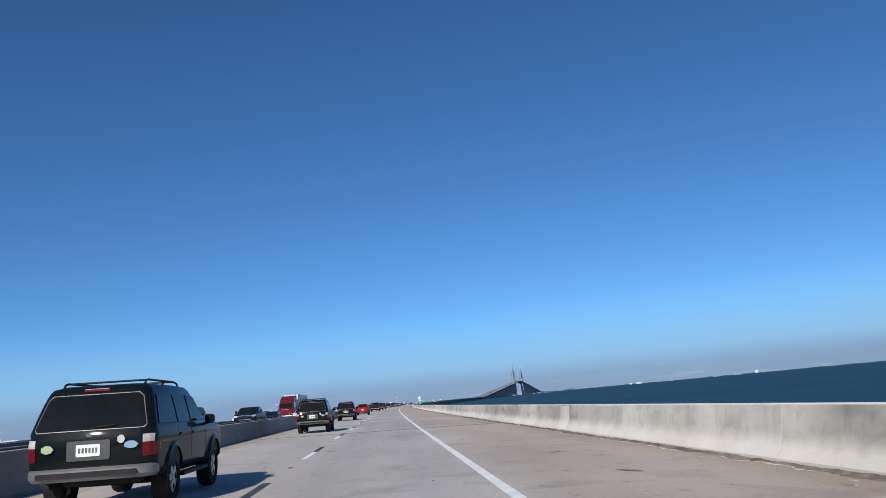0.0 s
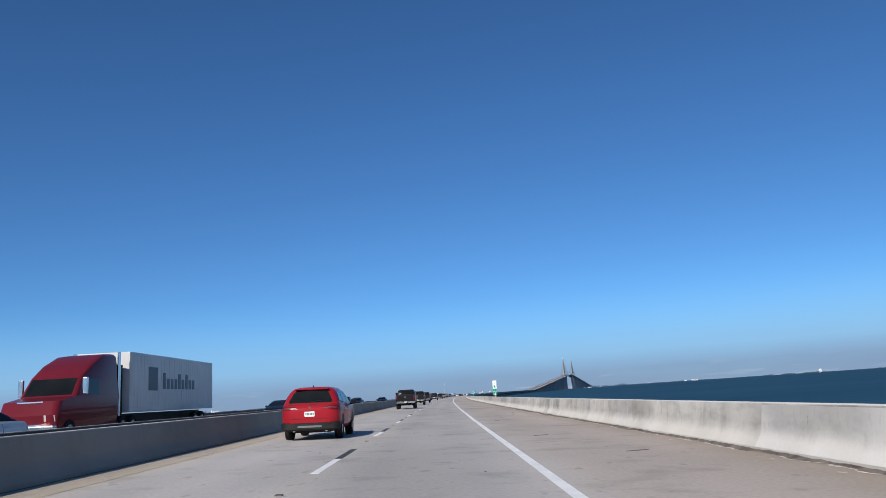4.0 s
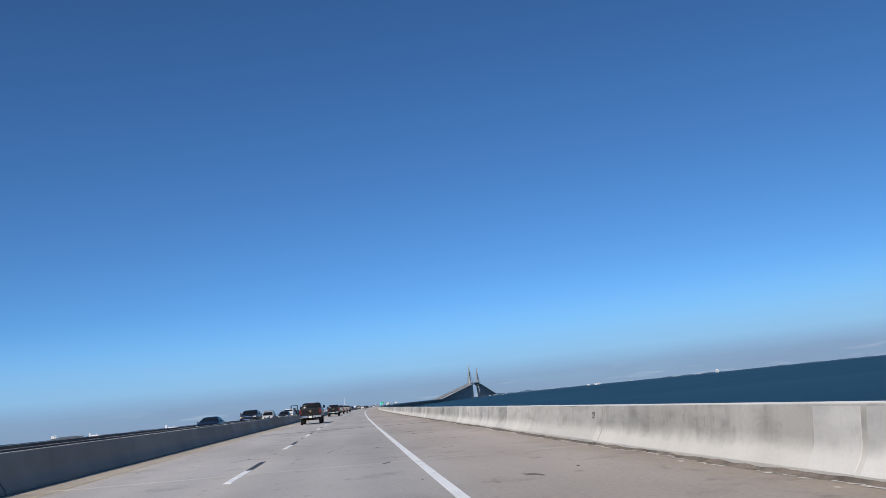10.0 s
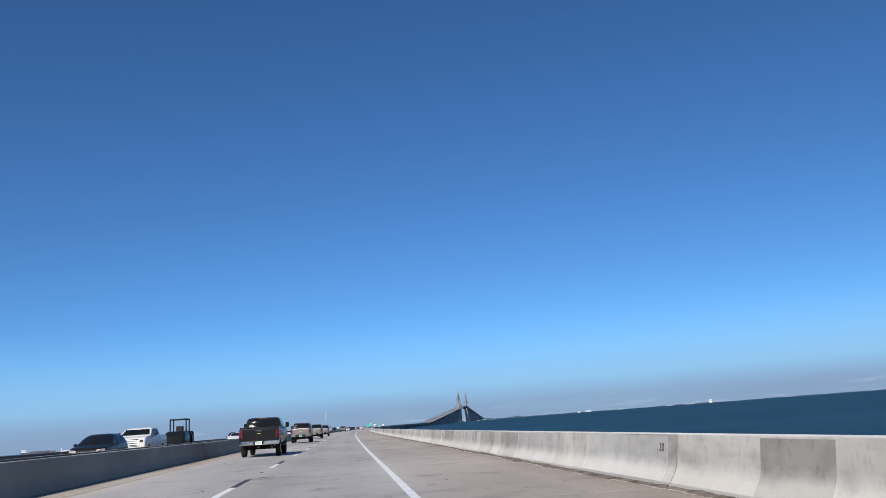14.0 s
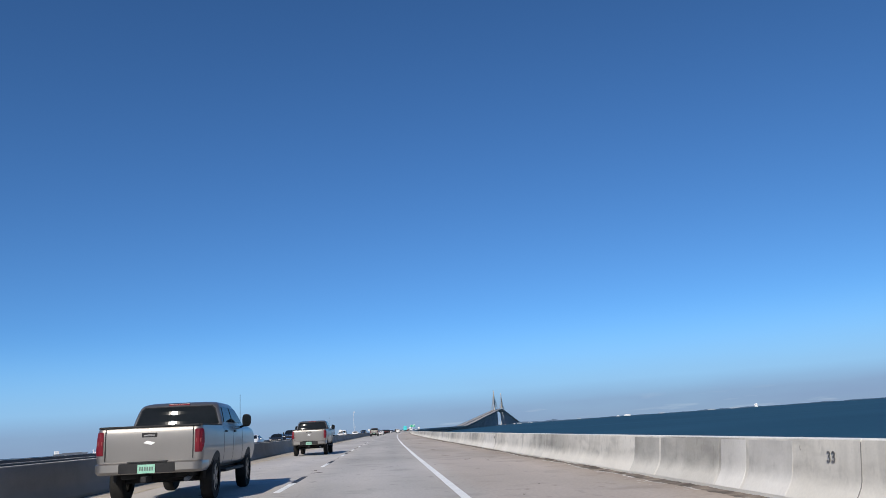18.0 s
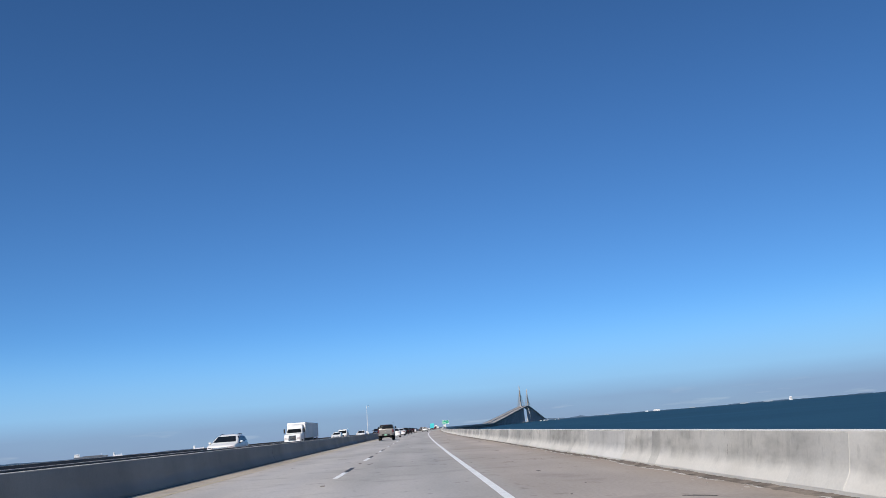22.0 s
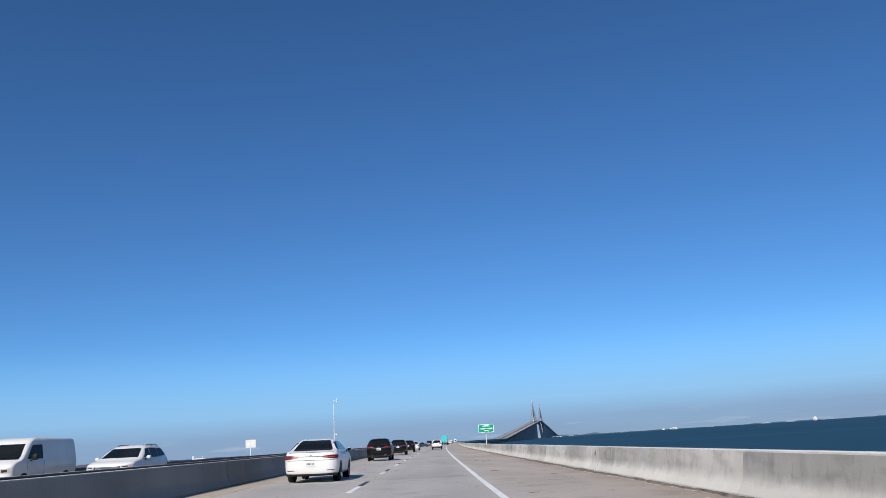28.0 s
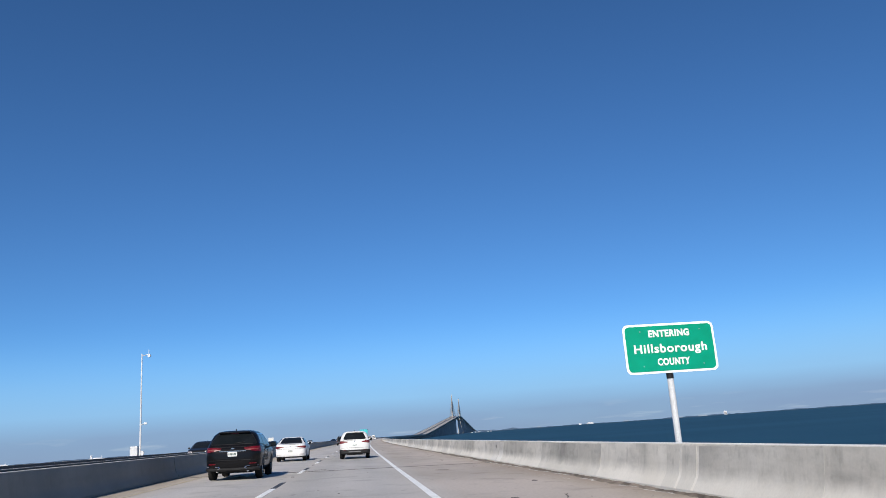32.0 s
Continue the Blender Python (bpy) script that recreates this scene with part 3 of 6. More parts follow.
# bents that carry both trestles over the water
bent = None
for k in range(FIRST, LAST):
    m = level(s_of(k))
    if bent is None:
        bent = thing("trestle_bent", m, "concrete pile bent standing in the water under the deck", "bridge pier", "bents under the trestle")
        part("cap_beam", boxed(-5, 7.2, -0.6, 0.6, -3.0, -1.95, 0.05), far_mat, bent)
        part("cap_beam", boxed(-19, -9, -0.6, 0.6, -2.9, -1.8, 0.05), far_mat, bent)
        for X in (-3.9, -0.2, 3.2, 6.4, -10, -12.8, -15.4, -18):
            part("pile", rod(bmesh.new(), (X, 0, -10), (X, 0, -2.8), 0.38, n=12), far_mat, bent)
    else:
        copy_thing(bent, m)

# ---- the far shore, low buildings, ships and the cloud bank ----
def shore(name, az0, az1, dist, base, top, seed, label):
    r = random.Random(seed)
    bm = bmesh.new()
    n = int((az1 - az0) * 14)
    h, rows = 0.5, []
    for i in range(n + 1):
        az = radians(az0 + (az1 - az0) * i / n)
        h = min(1.0, max(0.05, h + r.uniform(-0.22, 0.22)))
        fade = min(1.0, 6 * min(i, n - i) / n + 0.1)
        x, y = 30 + dist * math.sin(az), 400 + dist * math.cos(az)
        z = -7 + base + (top - base) * h * fade
        x2, y2 = 30 + (dist + 40) * math.sin(az), 400 + (dist + 40) * math.cos(az)
        rows.append([bm.verts.new(p) for p in ((x, y, -8), (x, y, z), (x2, y2, z), (x2, y2, -8))])
    for a, b in zip(rows, rows[1:]):
        for j in range(3):
            bm.faces.new((a[j], b[j], b[j + 1], a[j + 1]))
    return tagged(part(name, bm, tree_mat), label, "shoreline", kind="structure")


shore("far_shore", 11.0, 75.0, 4480, 0.5, 4.8, 3, "low dark wooded shoreline along the horizon")
shore("near_island", 11.5, 17.0, 4100, 1.0, 9.0, 5, "low tree-covered island beside the far bridge end")
shore("far_shore_east", -70.0, 8.0, 4500, 0.5, 5.0, 4, "low hazy shoreline along the horizon")


# walls greyed so that their colour carries the distance haze
hazy_far = shader("hazy_far_walls", (0.20, 0.24, 0.29), (0.25, 0.29, 0.34), 0.8, 0.2, 2.0, 0.0)


def tower_block(az, dist, w, h, d, label, wall=white_far):
    m = pose(30 + dist * math.sin(radians(az)), 400 + dist * math.cos(radians(az)), -7, 0, 0, -az)
    t = thing("building", m, label, "building", "far white buildings")
    bm = boxed(-w / 2, w / 2, -d / 2, d / 2, -0.5, h, 0.3)
    part("wall", bm, wall, t)
    for k in range(int(h // 6)):
        part("window_band", boxed(-w * 0.42, w * 0.42, -d / 2 - 0.2, -d / 2 + 0.1, 3 + 6 * k, 4.6 + 6 * k), glass_mat, t)
    part("roof", boxed(-w * 0.3, w * 0.3, -d * 0.3, d * 0.3, h - 0.1, h + min(2.5, h * 0.15)), wall, t)


tower_block(28.05, 4400, 15, 15, 10, "square white far building on the horizon")
for az, w in ((16.2, 22), (21.9, 30), (25.2, 40), (26.7, 46)):
    tower_block(az, 4470, w, 4.2, 10, "low greyish far building among shoreline trees", hazy_far)
tower_block(19.55, 4430, 34, 7, 12, "long white far building on the shoreline")
tower_block(18.9, 4430, 14, 5, 10, "long white far building on the shoreline")
# a low bank of grey-blue haze and cloud lies along the horizon, far behind everything
bank = bpy.data.materials.new("haze_bank")
bank.use_nodes = True
bn, bl = bank.node_tree.nodes, bank.node_tree.links
bn.remove(bn["Principled BSDF"])
em, tr, ms = bn.new("ShaderNodeEmission"), bn.new("ShaderNodeBsdfTransparent"), bn.new("ShaderNodeMixShader")
co, sp, nz, mp = bn.new("ShaderNodeTexCoord"), bn.new("ShaderNodeSeparateXYZ"), bn.new("ShaderNodeTexNoise"), bn.new("ShaderNodeMapping")
mp.inputs["Scale"].default_value = (1, 1, 6.0)
bl.new(co.outputs["Object"], mp.inputs[0])
bl.new(mp.outputs[0], nz.inputs["Vector"])
nz.inputs["Scale"].default_value, nz.inputs["Detail"].default_value = 0.002, 6
bl.new(co.outputs["Object"], sp.inputs[0])
ht = bn.new("ShaderNodeMapRange")
ht.interpolation_type = "SMOOTHERSTEP"
ht.inputs[1].default_value, ht.inputs[2].default_value, ht.inputs[3].default_value, ht.inputs[4].default_value = 0.0, 700.0, 0.94, 0.0
bl.new(sp.outputs[2], ht.inputs[0])
wv = bn.new("ShaderNodeMapRange")
wv.inputs[1].default_value, wv.inputs[2].default_value, wv.inputs[3].default_value, wv.inputs[4].default_value = 0.3, 0.7, 0.93, 1.0
bl.new(nz.outputs["Fac"], wv.inputs[0])
mu = bn.new("ShaderNodeMath")
mu.operation = "MULTIPLY"
bl.new(ht.outputs[0], mu.inputs[0])
bl.new(wv.outputs[0], mu.inputs[1])
hc = bn.new("ShaderNodeValToRGB")
while len(hc.color_ramp.elements) < 4:
    hc.color_ramp.elements.new(0.5)
for e, (at, c) in zip(hc.color_ramp.elements, ((0.0, (0.215, 0.295, 0.465)), (0.22, (0.225, 0.325, 0.51)), (0.46, (0.265, 0.46, 0.71)), (1.0, (0.25, 0.48, 0.77)))):
    e.position, e.color = at, (*c, 1)
hh = bn.new("ShaderNodeMapRange")
hh.inputs[1].default_value, hh.inputs[2].default_value = 0.0, 450.0
bl.new(sp.outputs[2], hh.inputs[0])
bl.new(hh.outputs[0], hc.inputs[0])
pn, pm, pr, pb, pc, px = bn.new("ShaderNodeTexNoise"), bn.new("ShaderNodeMapping"), bn.new("ShaderNodeMapRange"), bn.new("ShaderNodeMapRange"), bn.new("ShaderNodeMath"), bn.new("ShaderNodeMix")
pm.inputs["Scale"].default_value = (0.7, 0.7, 6.0)
bl.new(co.outputs["Object"], pm.inputs[0])
bl.new(pm.outputs[0], pn.inputs["Vector"])
pn.inputs["Scale"].default_value, pn.inputs["Detail"].default_value = 0.0045, 8
pr.inputs[1].default_value, pr.inputs[2].default_value = 0.60, 0.84
pb.inputs[1].default_value, pb.inputs[2].default_value, pb.inputs[3].default_value, pb.inputs[4].default_value = 125.0, 60.0, 0.0, 1.0
bl.new(pn.outputs["Fac"], pr.inputs[0])
bl.new(sp.outputs[2], pb.inputs[0])
pc.operation = "MULTIPLY"
bl.new(pr.outputs[0], pc.inputs[0])
bl.new(pb.outputs[0], pc.inputs[1])
px.data_type = "RGBA"
px.inputs[7].default_value = (0.38, 0.45, 0.575, 1)
bl.new(pc.outputs[0], px.inputs[0])
bl.new(hc.outputs[0], px.inputs[6])
bl.new(px.outputs[2], em.inputs[0])
em.inputs[1].default_value = 1.0
bl.new(mu.outputs[0], ms.inputs[0])
bl.new(tr.outputs[0], ms.inputs[1])
bl.new(em.outputs[0], ms.inputs[2])
bl.new(ms.outputs[0], bn["Material Output"].inputs[0])
bm = bmesh.new()
ring = [[bm.verts.new((4610 * math.sin(2 * math.pi * i / 96), 4610 * math.cos(2 * math.pi * i / 96), z)) for z in (-4.0, 200.0, 720.0)] for i in range(96)]
for i in range(96):
    for j in range(2):
        bm.faces.new((ring[i][j], ring[(i + 1) % 96][j], ring[(i + 1) % 96][j + 1], ring[i][j + 1]))
haze = tagged(part("backdrop", bm, bank, m=pose(30, 400, -7)), "pale blue-grey haze and low cloud above the horizon", "sky", kind="structure")
haze.visible_shadow = False

tower_block(39.5, 4420, 22, 7, 12, "low white far building on the horizon")

# ---- vehicles ----
def eased(rings, most=0.07):
    """More outlines between those given, on smooth curves that never overshoot them."""
    zs = [r[0] for r in rings]
    out = []
    slopes = []
    for k in range(1, 5):
        d = [(b[k] - a[k]) / (b[0] - a[0]) for a, b in zip(rings, rings[1:])]
        slopes.append([d[0]] + [0.0 if p * q <= 0 else 2 * p * q / (p + q) for p, q in zip(d, d[1:])] + [d[-1]])
    for i, (a, b) in enumerate(zip(rings, rings[1:])):
        h = b[0] - a[0]
        steps = min(5, max(1, math.ceil(h / most)))
        for j in range(steps):
            u = j / steps
            row = [a[0] + h * u]
            for k in range(1, 5):
                s0, s1 = slopes[k - 1][i] * h, slopes[k - 1][i + 1] * h
                row.append(a[k] * (1 + 2 * u) * (1 - u) ** 2 + s0 * u * (1 - u) ** 2 + b[k] * u * u * (3 - 2 * u) + s1 * u * u * (u - 1))
            out.append(tuple(row))
    out.append(rings[-1])
    return out


def swell(bow, z):
    return bow[0 if z < bow[1] else 2] if isinstance(bow, tuple) else bow


def ringed(rings, n=4, bow=0.0):
    """A body from level outlines (z, rear y, front y, half width, corner radius), bottom first. bow: how far the ends swell out at the middle."""
    bm, rows = bmesh.new(), []
    for z, yr, yf, hw, rc in rings:
        rc, out = min(rc, hw * 0.9, (yf - yr) * 0.45), swell(bow, z)
        pts = []
        for cx, cy, a0 in ((hw - rc, yf - rc, 0), (-hw + rc, yf - rc, 90), (-hw + rc, yr + rc, 180), (hw - rc, yr + rc, 270)):
            for k in range(n + 1):
                a = radians(a0 + 90 * k / n)
                x = cx + rc * math.cos(a)
                pts.append((x, cy + rc * math.sin(a) + (-1 if a0 < 180 else 1) * out * (x / hw) ** 2))
            if bow and a0 in (0, 180):
                for q in (0.6, 0.2, -0.2, -0.6):
                    x = q * (hw - rc) * (1 if a0 == 0 else -1)
                    pts.append((x, yf - out * (x / hw) ** 2 if a0 == 0 else yr + out * (x / hw) ** 2))
        rows.append([bm.verts.new((x, y, z)) for x, y in pts])
    k = len(rows[0])
    for a, b in zip(rows, rows[1:]):
        for i in range(k):
            bm.faces.new((a[i], a[(i + 1) % k], b[(i + 1) % k], b[i]))
    bm.faces.new(rows[0]), bm.faces.new(rows[-1])
    return bm


class Shell:
    """Reads places on the skin of a ringed body."""

    def __init__(self, rings, bow=0.0):
        self.r, self.bow = rings, bow

    def read(self, z, k):
        r = self.r
        for a, b in zip(r, r[1:]):
            if a[0] <= z <= b[0]:
                return a[k] + (b[k] - a[k]) * (z - a[0]) / max(1e-6, b[0] - a[0])
        return r[0][k] if z < r[0][0] else r[-1][k]

    def corner(self, x, z):
        """How far the rounded corner falls back at x."""
        hw, rc = self.read(z, 3), self.read(z, 4)
        d = min(abs(x) - (hw - rc), rc * 0.98)
        return (rc - math.sqrt(rc * rc - d * d) if d > 0 else 0.0) + swell(self.bow, z) * (x / hw) ** 2

    def rear(self, x, z, out=0.006):
        return Vector((x, self.read(z, 1) + self.corner(x, z) - out, z))

    def front(self, x, z, out=0.006):
        return Vector((x, self.read(z, 2) - self.corner(x, z) + out, z))

    def side(self, sx, y, z, out=0.006):
        hw, rc, bow, d = self.read(z, 3), self.read(z, 4), swell(self.bow, z), 0.0
        for _ in range(4):
            back = bow * ((hw - d) / hw) ** 2 + rc
            e = min(max(self.read(z, 1) + back - y, y - self.read(z, 2) + back, 0.0), rc * 0.98)
            d = rc - math.sqrt(rc * rc - e * e)
        return Vector((sx * (hw - d + out), y, z))


def skin(poly, place, cuts, back):
    """A pane over the polygon (u, z), bent to the body: place(u, z) gives the point on it."""
    bm = bmesh.new()
    bm.faces.new([bm.verts.new((u, 0, z)) for u, z in poly])
    lo, hi = min(z for _, z in poly), max(z for _, z in poly)
    for c in cuts:
        if lo + 0.005 < c < hi - 0.005:
            bmesh.ops.bisect_plane(bm, geom=bm.verts[:] + bm.edges[:] + bm.faces[:], plane_co=(0, 0, c), plane_no=(0, 0, 1))
    us = [u for u, _ in poly]
    if max(us) - min(us) > 0.12:
        for k in range(-20, 60):
            if min(us) + 0.01 < k * 0.06 < max(us) - 0.01:
                bmesh.ops.bisect_plane(bm, geom=bm.verts[:] + bm.edges[:] + bm.faces[:], plane_co=(k * 0.06, 0, 0), plane_no=(1, 0, 0))
    for v in bm.verts:
        v.co = place(v.co.x, v.co.z)
    g = bmesh.ops.extrude_face_region(bm, geom=bm.faces[:])
    bmesh.ops.translate(bm, vec=back, verts=[v for v in g["geom"] if isinstance(v, bmesh.types.BMVert)])
    return bm


def wheel(root, x, y, r, w, rim):
    """Tyre with a rounded shoulder, and a spoked rim in it. x: the outer face."""
    sx = 1 if x > 0 else -1
    prof = [(0.60, 0.0), (0.80, 0.012), (0.95, 0.0), (1.0, 0.05), (1.0, w - 0.05), (0.93, w), (0.5, w)]
    bm, rows, n = bmesh.new(), [], 28
    for i in range(n):
        a = 2 * math.pi * i / n
        rows.append([bm.verts.new((-sx * d, r * q * math.cos(a), r * q * math.sin(a))) for q, d in prof])
    for i in range(n):
        a, b = rows[i], rows[(i + 1) % n]
        for j in range(len(prof) - 1):
            bm.faces.new((a[j], a[j + 1], b[j + 1], b[j]))
    tyre = part("tyre", bm, tyre_mat, root, smooth=40, m=pose(x, y, r))
    bm = bmesh.new()
    bmesh.ops.create_cone(bm, cap_ends=True, segments=28, radius1=r * 0.61, radius2=r * 0.61, depth=0.03, matrix=pose(-sx * 0.07, 0, 0, 0, 90, 0))
    for k in range(5):
        a = 2 * math.pi * k / 5 + 0.3
        block_m = pose(-sx * 0.035, 0, 0) @ Matrix.Rotation(a, 4, "X") @ pose(0, 0, r * 0.32)
        bmesh.ops.create_cube(bm, size=1, matrix=block_m @ Matrix.Diagonal((0.04, r * 0.25, r * 0.50, 1)))
    for k in range(24):
        a = [2 * math.pi * (k + d) / 24 for d in (0, 1)]
        bm.faces.new([bm.verts.new((-sx * 0.018, r * q * math.cos(t), r * q * math.sin(t))) for q, t in ((0.5, a[0]), (0.62, a[0]), (0.62, a[1]), (0.5, a[1]))])
    bmesh.ops.create_cone(bm, cap_ends=True, segments=14, radius1=r * 0.16, radius2=r * 0.12, depth=0.03, matrix=pose(-sx * 0.02, 0, 0, 0, 90 * sx, 0))
    part("rim", bm, rim, tyre, "wheel rim with five spokes", smooth=30)
    return tyre


def pod(w, d, h):
    """A rounded mirror housing, cut flat behind."""
    bm = bmesh.new()
    bmesh.ops.create_uvsphere(bm, u_segments=16, v_segments=10, radius=1)
    for q in bm.verts:
        x, y, z = (math.copysign(abs(c) ** 0.62, c) for c in q.co)
        q.co = (x * w / 2, max(y * d / 2, -0.052) * (1.0 - 0.25 * abs(z)), z * h / 2 * (1 - 0.10 * (x + 1) / 2))
    return bm


def vehicle(name, m, label, category, v, body_mat, group="", rim=None):
    """One road vehicle, from the table v. Its origin lies on the road under the rear axle; it faces +y."""
    root = thing(name, m, label, category, group)
    bow = v.get("bow", 0.05)
    v = dict(v, rings=eased(v["rings"]))
    sh = Shell(v["rings"], bow)
    low = v.get("low_mat", body_mat)
    part("body", ringed(v["rings"], 6, bow), body_mat, root, smooth=40)
    rim = rim or rim_mat
    wb, r, hw = v["wheelbase"], v["wheel"], v["track"]
    # black sheets on the body stand for the shaded wheel wells, wheels before them
    arch_cuts = [q[0] for q in v["rings"]]
    for y in (0, wb):
        for sx in (1, -1):
            n, R, inward = 20, r * 1.17, Vector((-sx * 0.05, 0, 0))
            arc = [(R * math.cos(math.pi * k / n), r + R * math.sin(math.pi * k / n)) for k in range(n + 1)]
            pts = [(y + u, z) for u, z in arc] + [(y - R, v["sill"]), (y + R, v["sill"])]
            part("wheel_arch", skin(pts, lambda u, z: sh.side(sx, u, z, 0.004), arch_cuts, inward), trim_mat, root)
            if v.get("flare"):
                bm = bmesh.new()
                rows = []
                for k in range(-2, n + 3):
                    t = math.pi * min(max(k, 0), n) / n
                    drop = r * 0.22 * max(0, -k, k - n)
                    ring = []
                    for Q, o in ((R * 0.99, -0.03), (R * 1.0, 0.035), (R * 1.07, 0.04), (R * 1.17, 0.004)):
                        u, z = y + Q * math.cos(t), max(v["sill"], r + Q * math.sin(t) - drop)
                        ring.append(bm.verts.new(sh.side(sx, u, z, o)))
                    rows.append(ring)
                for p, q in zip(rows, rows[1:]):
                    for j in range(3):
                        bm.faces.new((p[j], p[j + 1], q[j + 1], q[j]))
                part("fender_flare", bm, v["flare"], root, smooth=50)
            wheel(root, sx * hw, y, r, 0.23, rim)
    # windows
    back, cuts = Vector((0, 0.02, 0)), [q[0] for q in v["rings"]]
    if "rear_glass" in v:
        z0, z1, w0, w1 = v["rear_glass"]
        poly = ((-w0 + 0.03, z0), (w0 - 0.03, z0), (w0, z0 + 0.04), (w1, z1 - 0.05), (w1 - 0.06, z1), (-w1 + 0.06, z1), (-w1, z1 - 0.05), (-w0, z0 + 0.04))
        rg = part("rear_window", skin(poly, lambda x, z: sh.rear(x, z, 0.008), cuts, back), glass_mat, root, "dark tinted rear window")
        g = v.get("gasket_width", 0.018)
        ring = ((-w0 + 0.02, z0 - g), (w0 - 0.02, z0 - g), (w0 + g, z0 + 0.03), (w1 + g, z1 - 0.04), (w1 - 0.05, z1 + g), (-w1 + 0.05, z1 + g), (-w1 - g, z1 - 0.04), (-w0 - g, z0 + 0.03))
        part("window_gasket", skin(ring, lambda x, z: sh.rear(x, z, 0.004), cuts, back), v.get("gasket", trim_mat), rg)
        if v.get("wiper"):
            part("wiper", rod(bmesh.new(), sh.rear(0.02, z0 + 0.02, 0.03), sh.rear(0.36, z0 + 0.05, 0.03), 0.009), trim_mat, rg)
    if "wind" in v:
        z0, z1, w0, w1 = v["wind"]
        poly = ((-w0, z0), (w0, z0), (w1, z1), (-w1, z1))
        part("windscreen", skin(poly, lambda x, z: sh.front(x, z, 0.008), cuts, -back), glass_mat, root, "dark windscreen")
    for poly, out, m_f in v.get("frames", ()):
        for sx in (1, -1):
            part("window_trim", skin(poly, lambda y, z: sh.side(sx, y, z, out), cuts, Vector((-sx * 0.02, 0, 0))), m_f, root)
    for poly in v.get("side", ()):
        for sx in (1, -1):
            part("side_window", skin(poly, lambda y, z: sh.side(sx, y, z, 0.013), cuts, Vector((-sx * 0.02, 0, 0))), side_glass, root)
    # door seams and handles
    for y in v.get("seams", ()):
        for sx in (1, -1):
            z0, z1 = v["sill"] + 0.08, v["belt"]
            poly = ((y - 0.006, z0), (y + 0.006, z0), (y + 0.006, z1), (y - 0.006, z1))
            part("door_seam", skin(poly, lambda u, z: sh.side(sx, u, z, 0.002), cuts, Vector((-sx * 0.01, 0, 0))), trim_mat, root)
    for y in v.get("handles", ()):
        for sx in (1, -1):
            p = sh.side(sx, y, v["belt"] - 0.10, 0.0)
            part("door_handle", boxed(p.x - 0.02, p.x + 0.02, y - 0.1, y + 0.1, p.z - 0.018, p.z + 0.018, 0.006), v.get("handle_mat", body_mat), root)
    # lamps
    for sx in (1, -1):
        for x0, x1, z0, z1, wrap in v.get("tail", ()):
            cut = v.get("lamp_cut", 0)
            poly = [(sx * x, z) for x, z in ((x0, z1 - cut * 1.6), (x0 + (x1 - x0) * 0.45, z0 + cut * 0.7), (x1, z0), (x1, z1), (x0 + (x1 - x0) * 0.5, z1 - cut * 0.15), (x0, z1 - cut * 0.6))] if cut else [(sx * x, z) for x, z in ((x0, z0), (x1, z0), (x1, z1), (x0, z1))]
            tl = part("tail_lamp", skin(poly, lambda x, z: sh.rear(x, z, 0.012), cuts, Vector((0, 0.03, 0))), lamp_red, root, "red tail lamp")
            zc = (z0 + z1) / 2
            if wrap:
                yy = sh.rear(x1, zc).y
                q = ((yy - 0.01, z0), (yy + wrap, z0 + (z1 - z0) * 0.45), (yy + wrap, z1 - 0.01), (yy - 0.01, z1))
                part("lamp_wrap", skin(q, lambda y, z: sh.side(sx, y, z, 0.010), cuts, Vector((-sx * 0.03, 0, 0))), lamp_red, tl)
            if x1 - x0 > 0.2:
                q = [(sx * x, z) for x, z in ((x0 + 0.14, zc + 0.005), (x1 - 0.04, zc - 0.03), (x1 - 0.04, zc + 0.015), (x0 + 0.14, zc + 0.03))]
                part("lamp_insert", skin(q, lambda x, z: sh.rear(x, z, 0.016), cuts, Vector((0, 0.01, 0))), lamp_pale, tl, "paler strip in the lamp")
            else:
                q = [(sx * x, z) for x, z in ((x0 + 0.015, zc - 0.03), (x1 - 0.015, zc - 0.03), (x1 - 0.015, zc + 0.04), (x0 + 0.015, zc + 0.04))]
                part("lamp_insert", skin(q, lambda x, z: sh.rear(x, z, 0.016), cuts, Vector((0, 0.01, 0))), lamp_pale, tl, "paler panel in the lamp") if v.get("insert") else None
        if "clear" in v:
            x0, x1, z0, z1 = v["clear"]
            poly = [(sx * x, z) for x, z in ((x0, z0), (x1, z0), (x1, z1), (x0, z1))]
            part("reversing_lamp", skin(poly, lambda x, z: sh.rear(x, z, 0.012), cuts, Vector((0, 0.03, 0))), lamp_clear, root, "clear reversing lamp")
        if "head" in v:
            x0, x1, z0, z1 = v["head"]
            poly = [(sx * x, z) for x, z in ((x0, z0), (x1, z0 + 0.03), (x1, z1), (x0, z1 - 0.03))]
            hl = part("headlamp", skin(poly, lambda x, z: sh.front(x, z, 0.010), cuts, Vector((0, -0.03, 0))), lamp_clear, root, "clear headlamp")
            q = [(sx * x, z) for x, z in ((x0 + 0.06, z0 + 0.05), (x1 - 0.08, z0 + 0.06), (x1 - 0.08, z1 - 0.04), (x0 + 0.06, z1 - 0.06))]
            part("reflector", skin(q, lambda x, z: sh.front(x, z, 0.014), cuts, Vector((0, -0.01, 0))), trim_mat, hl)
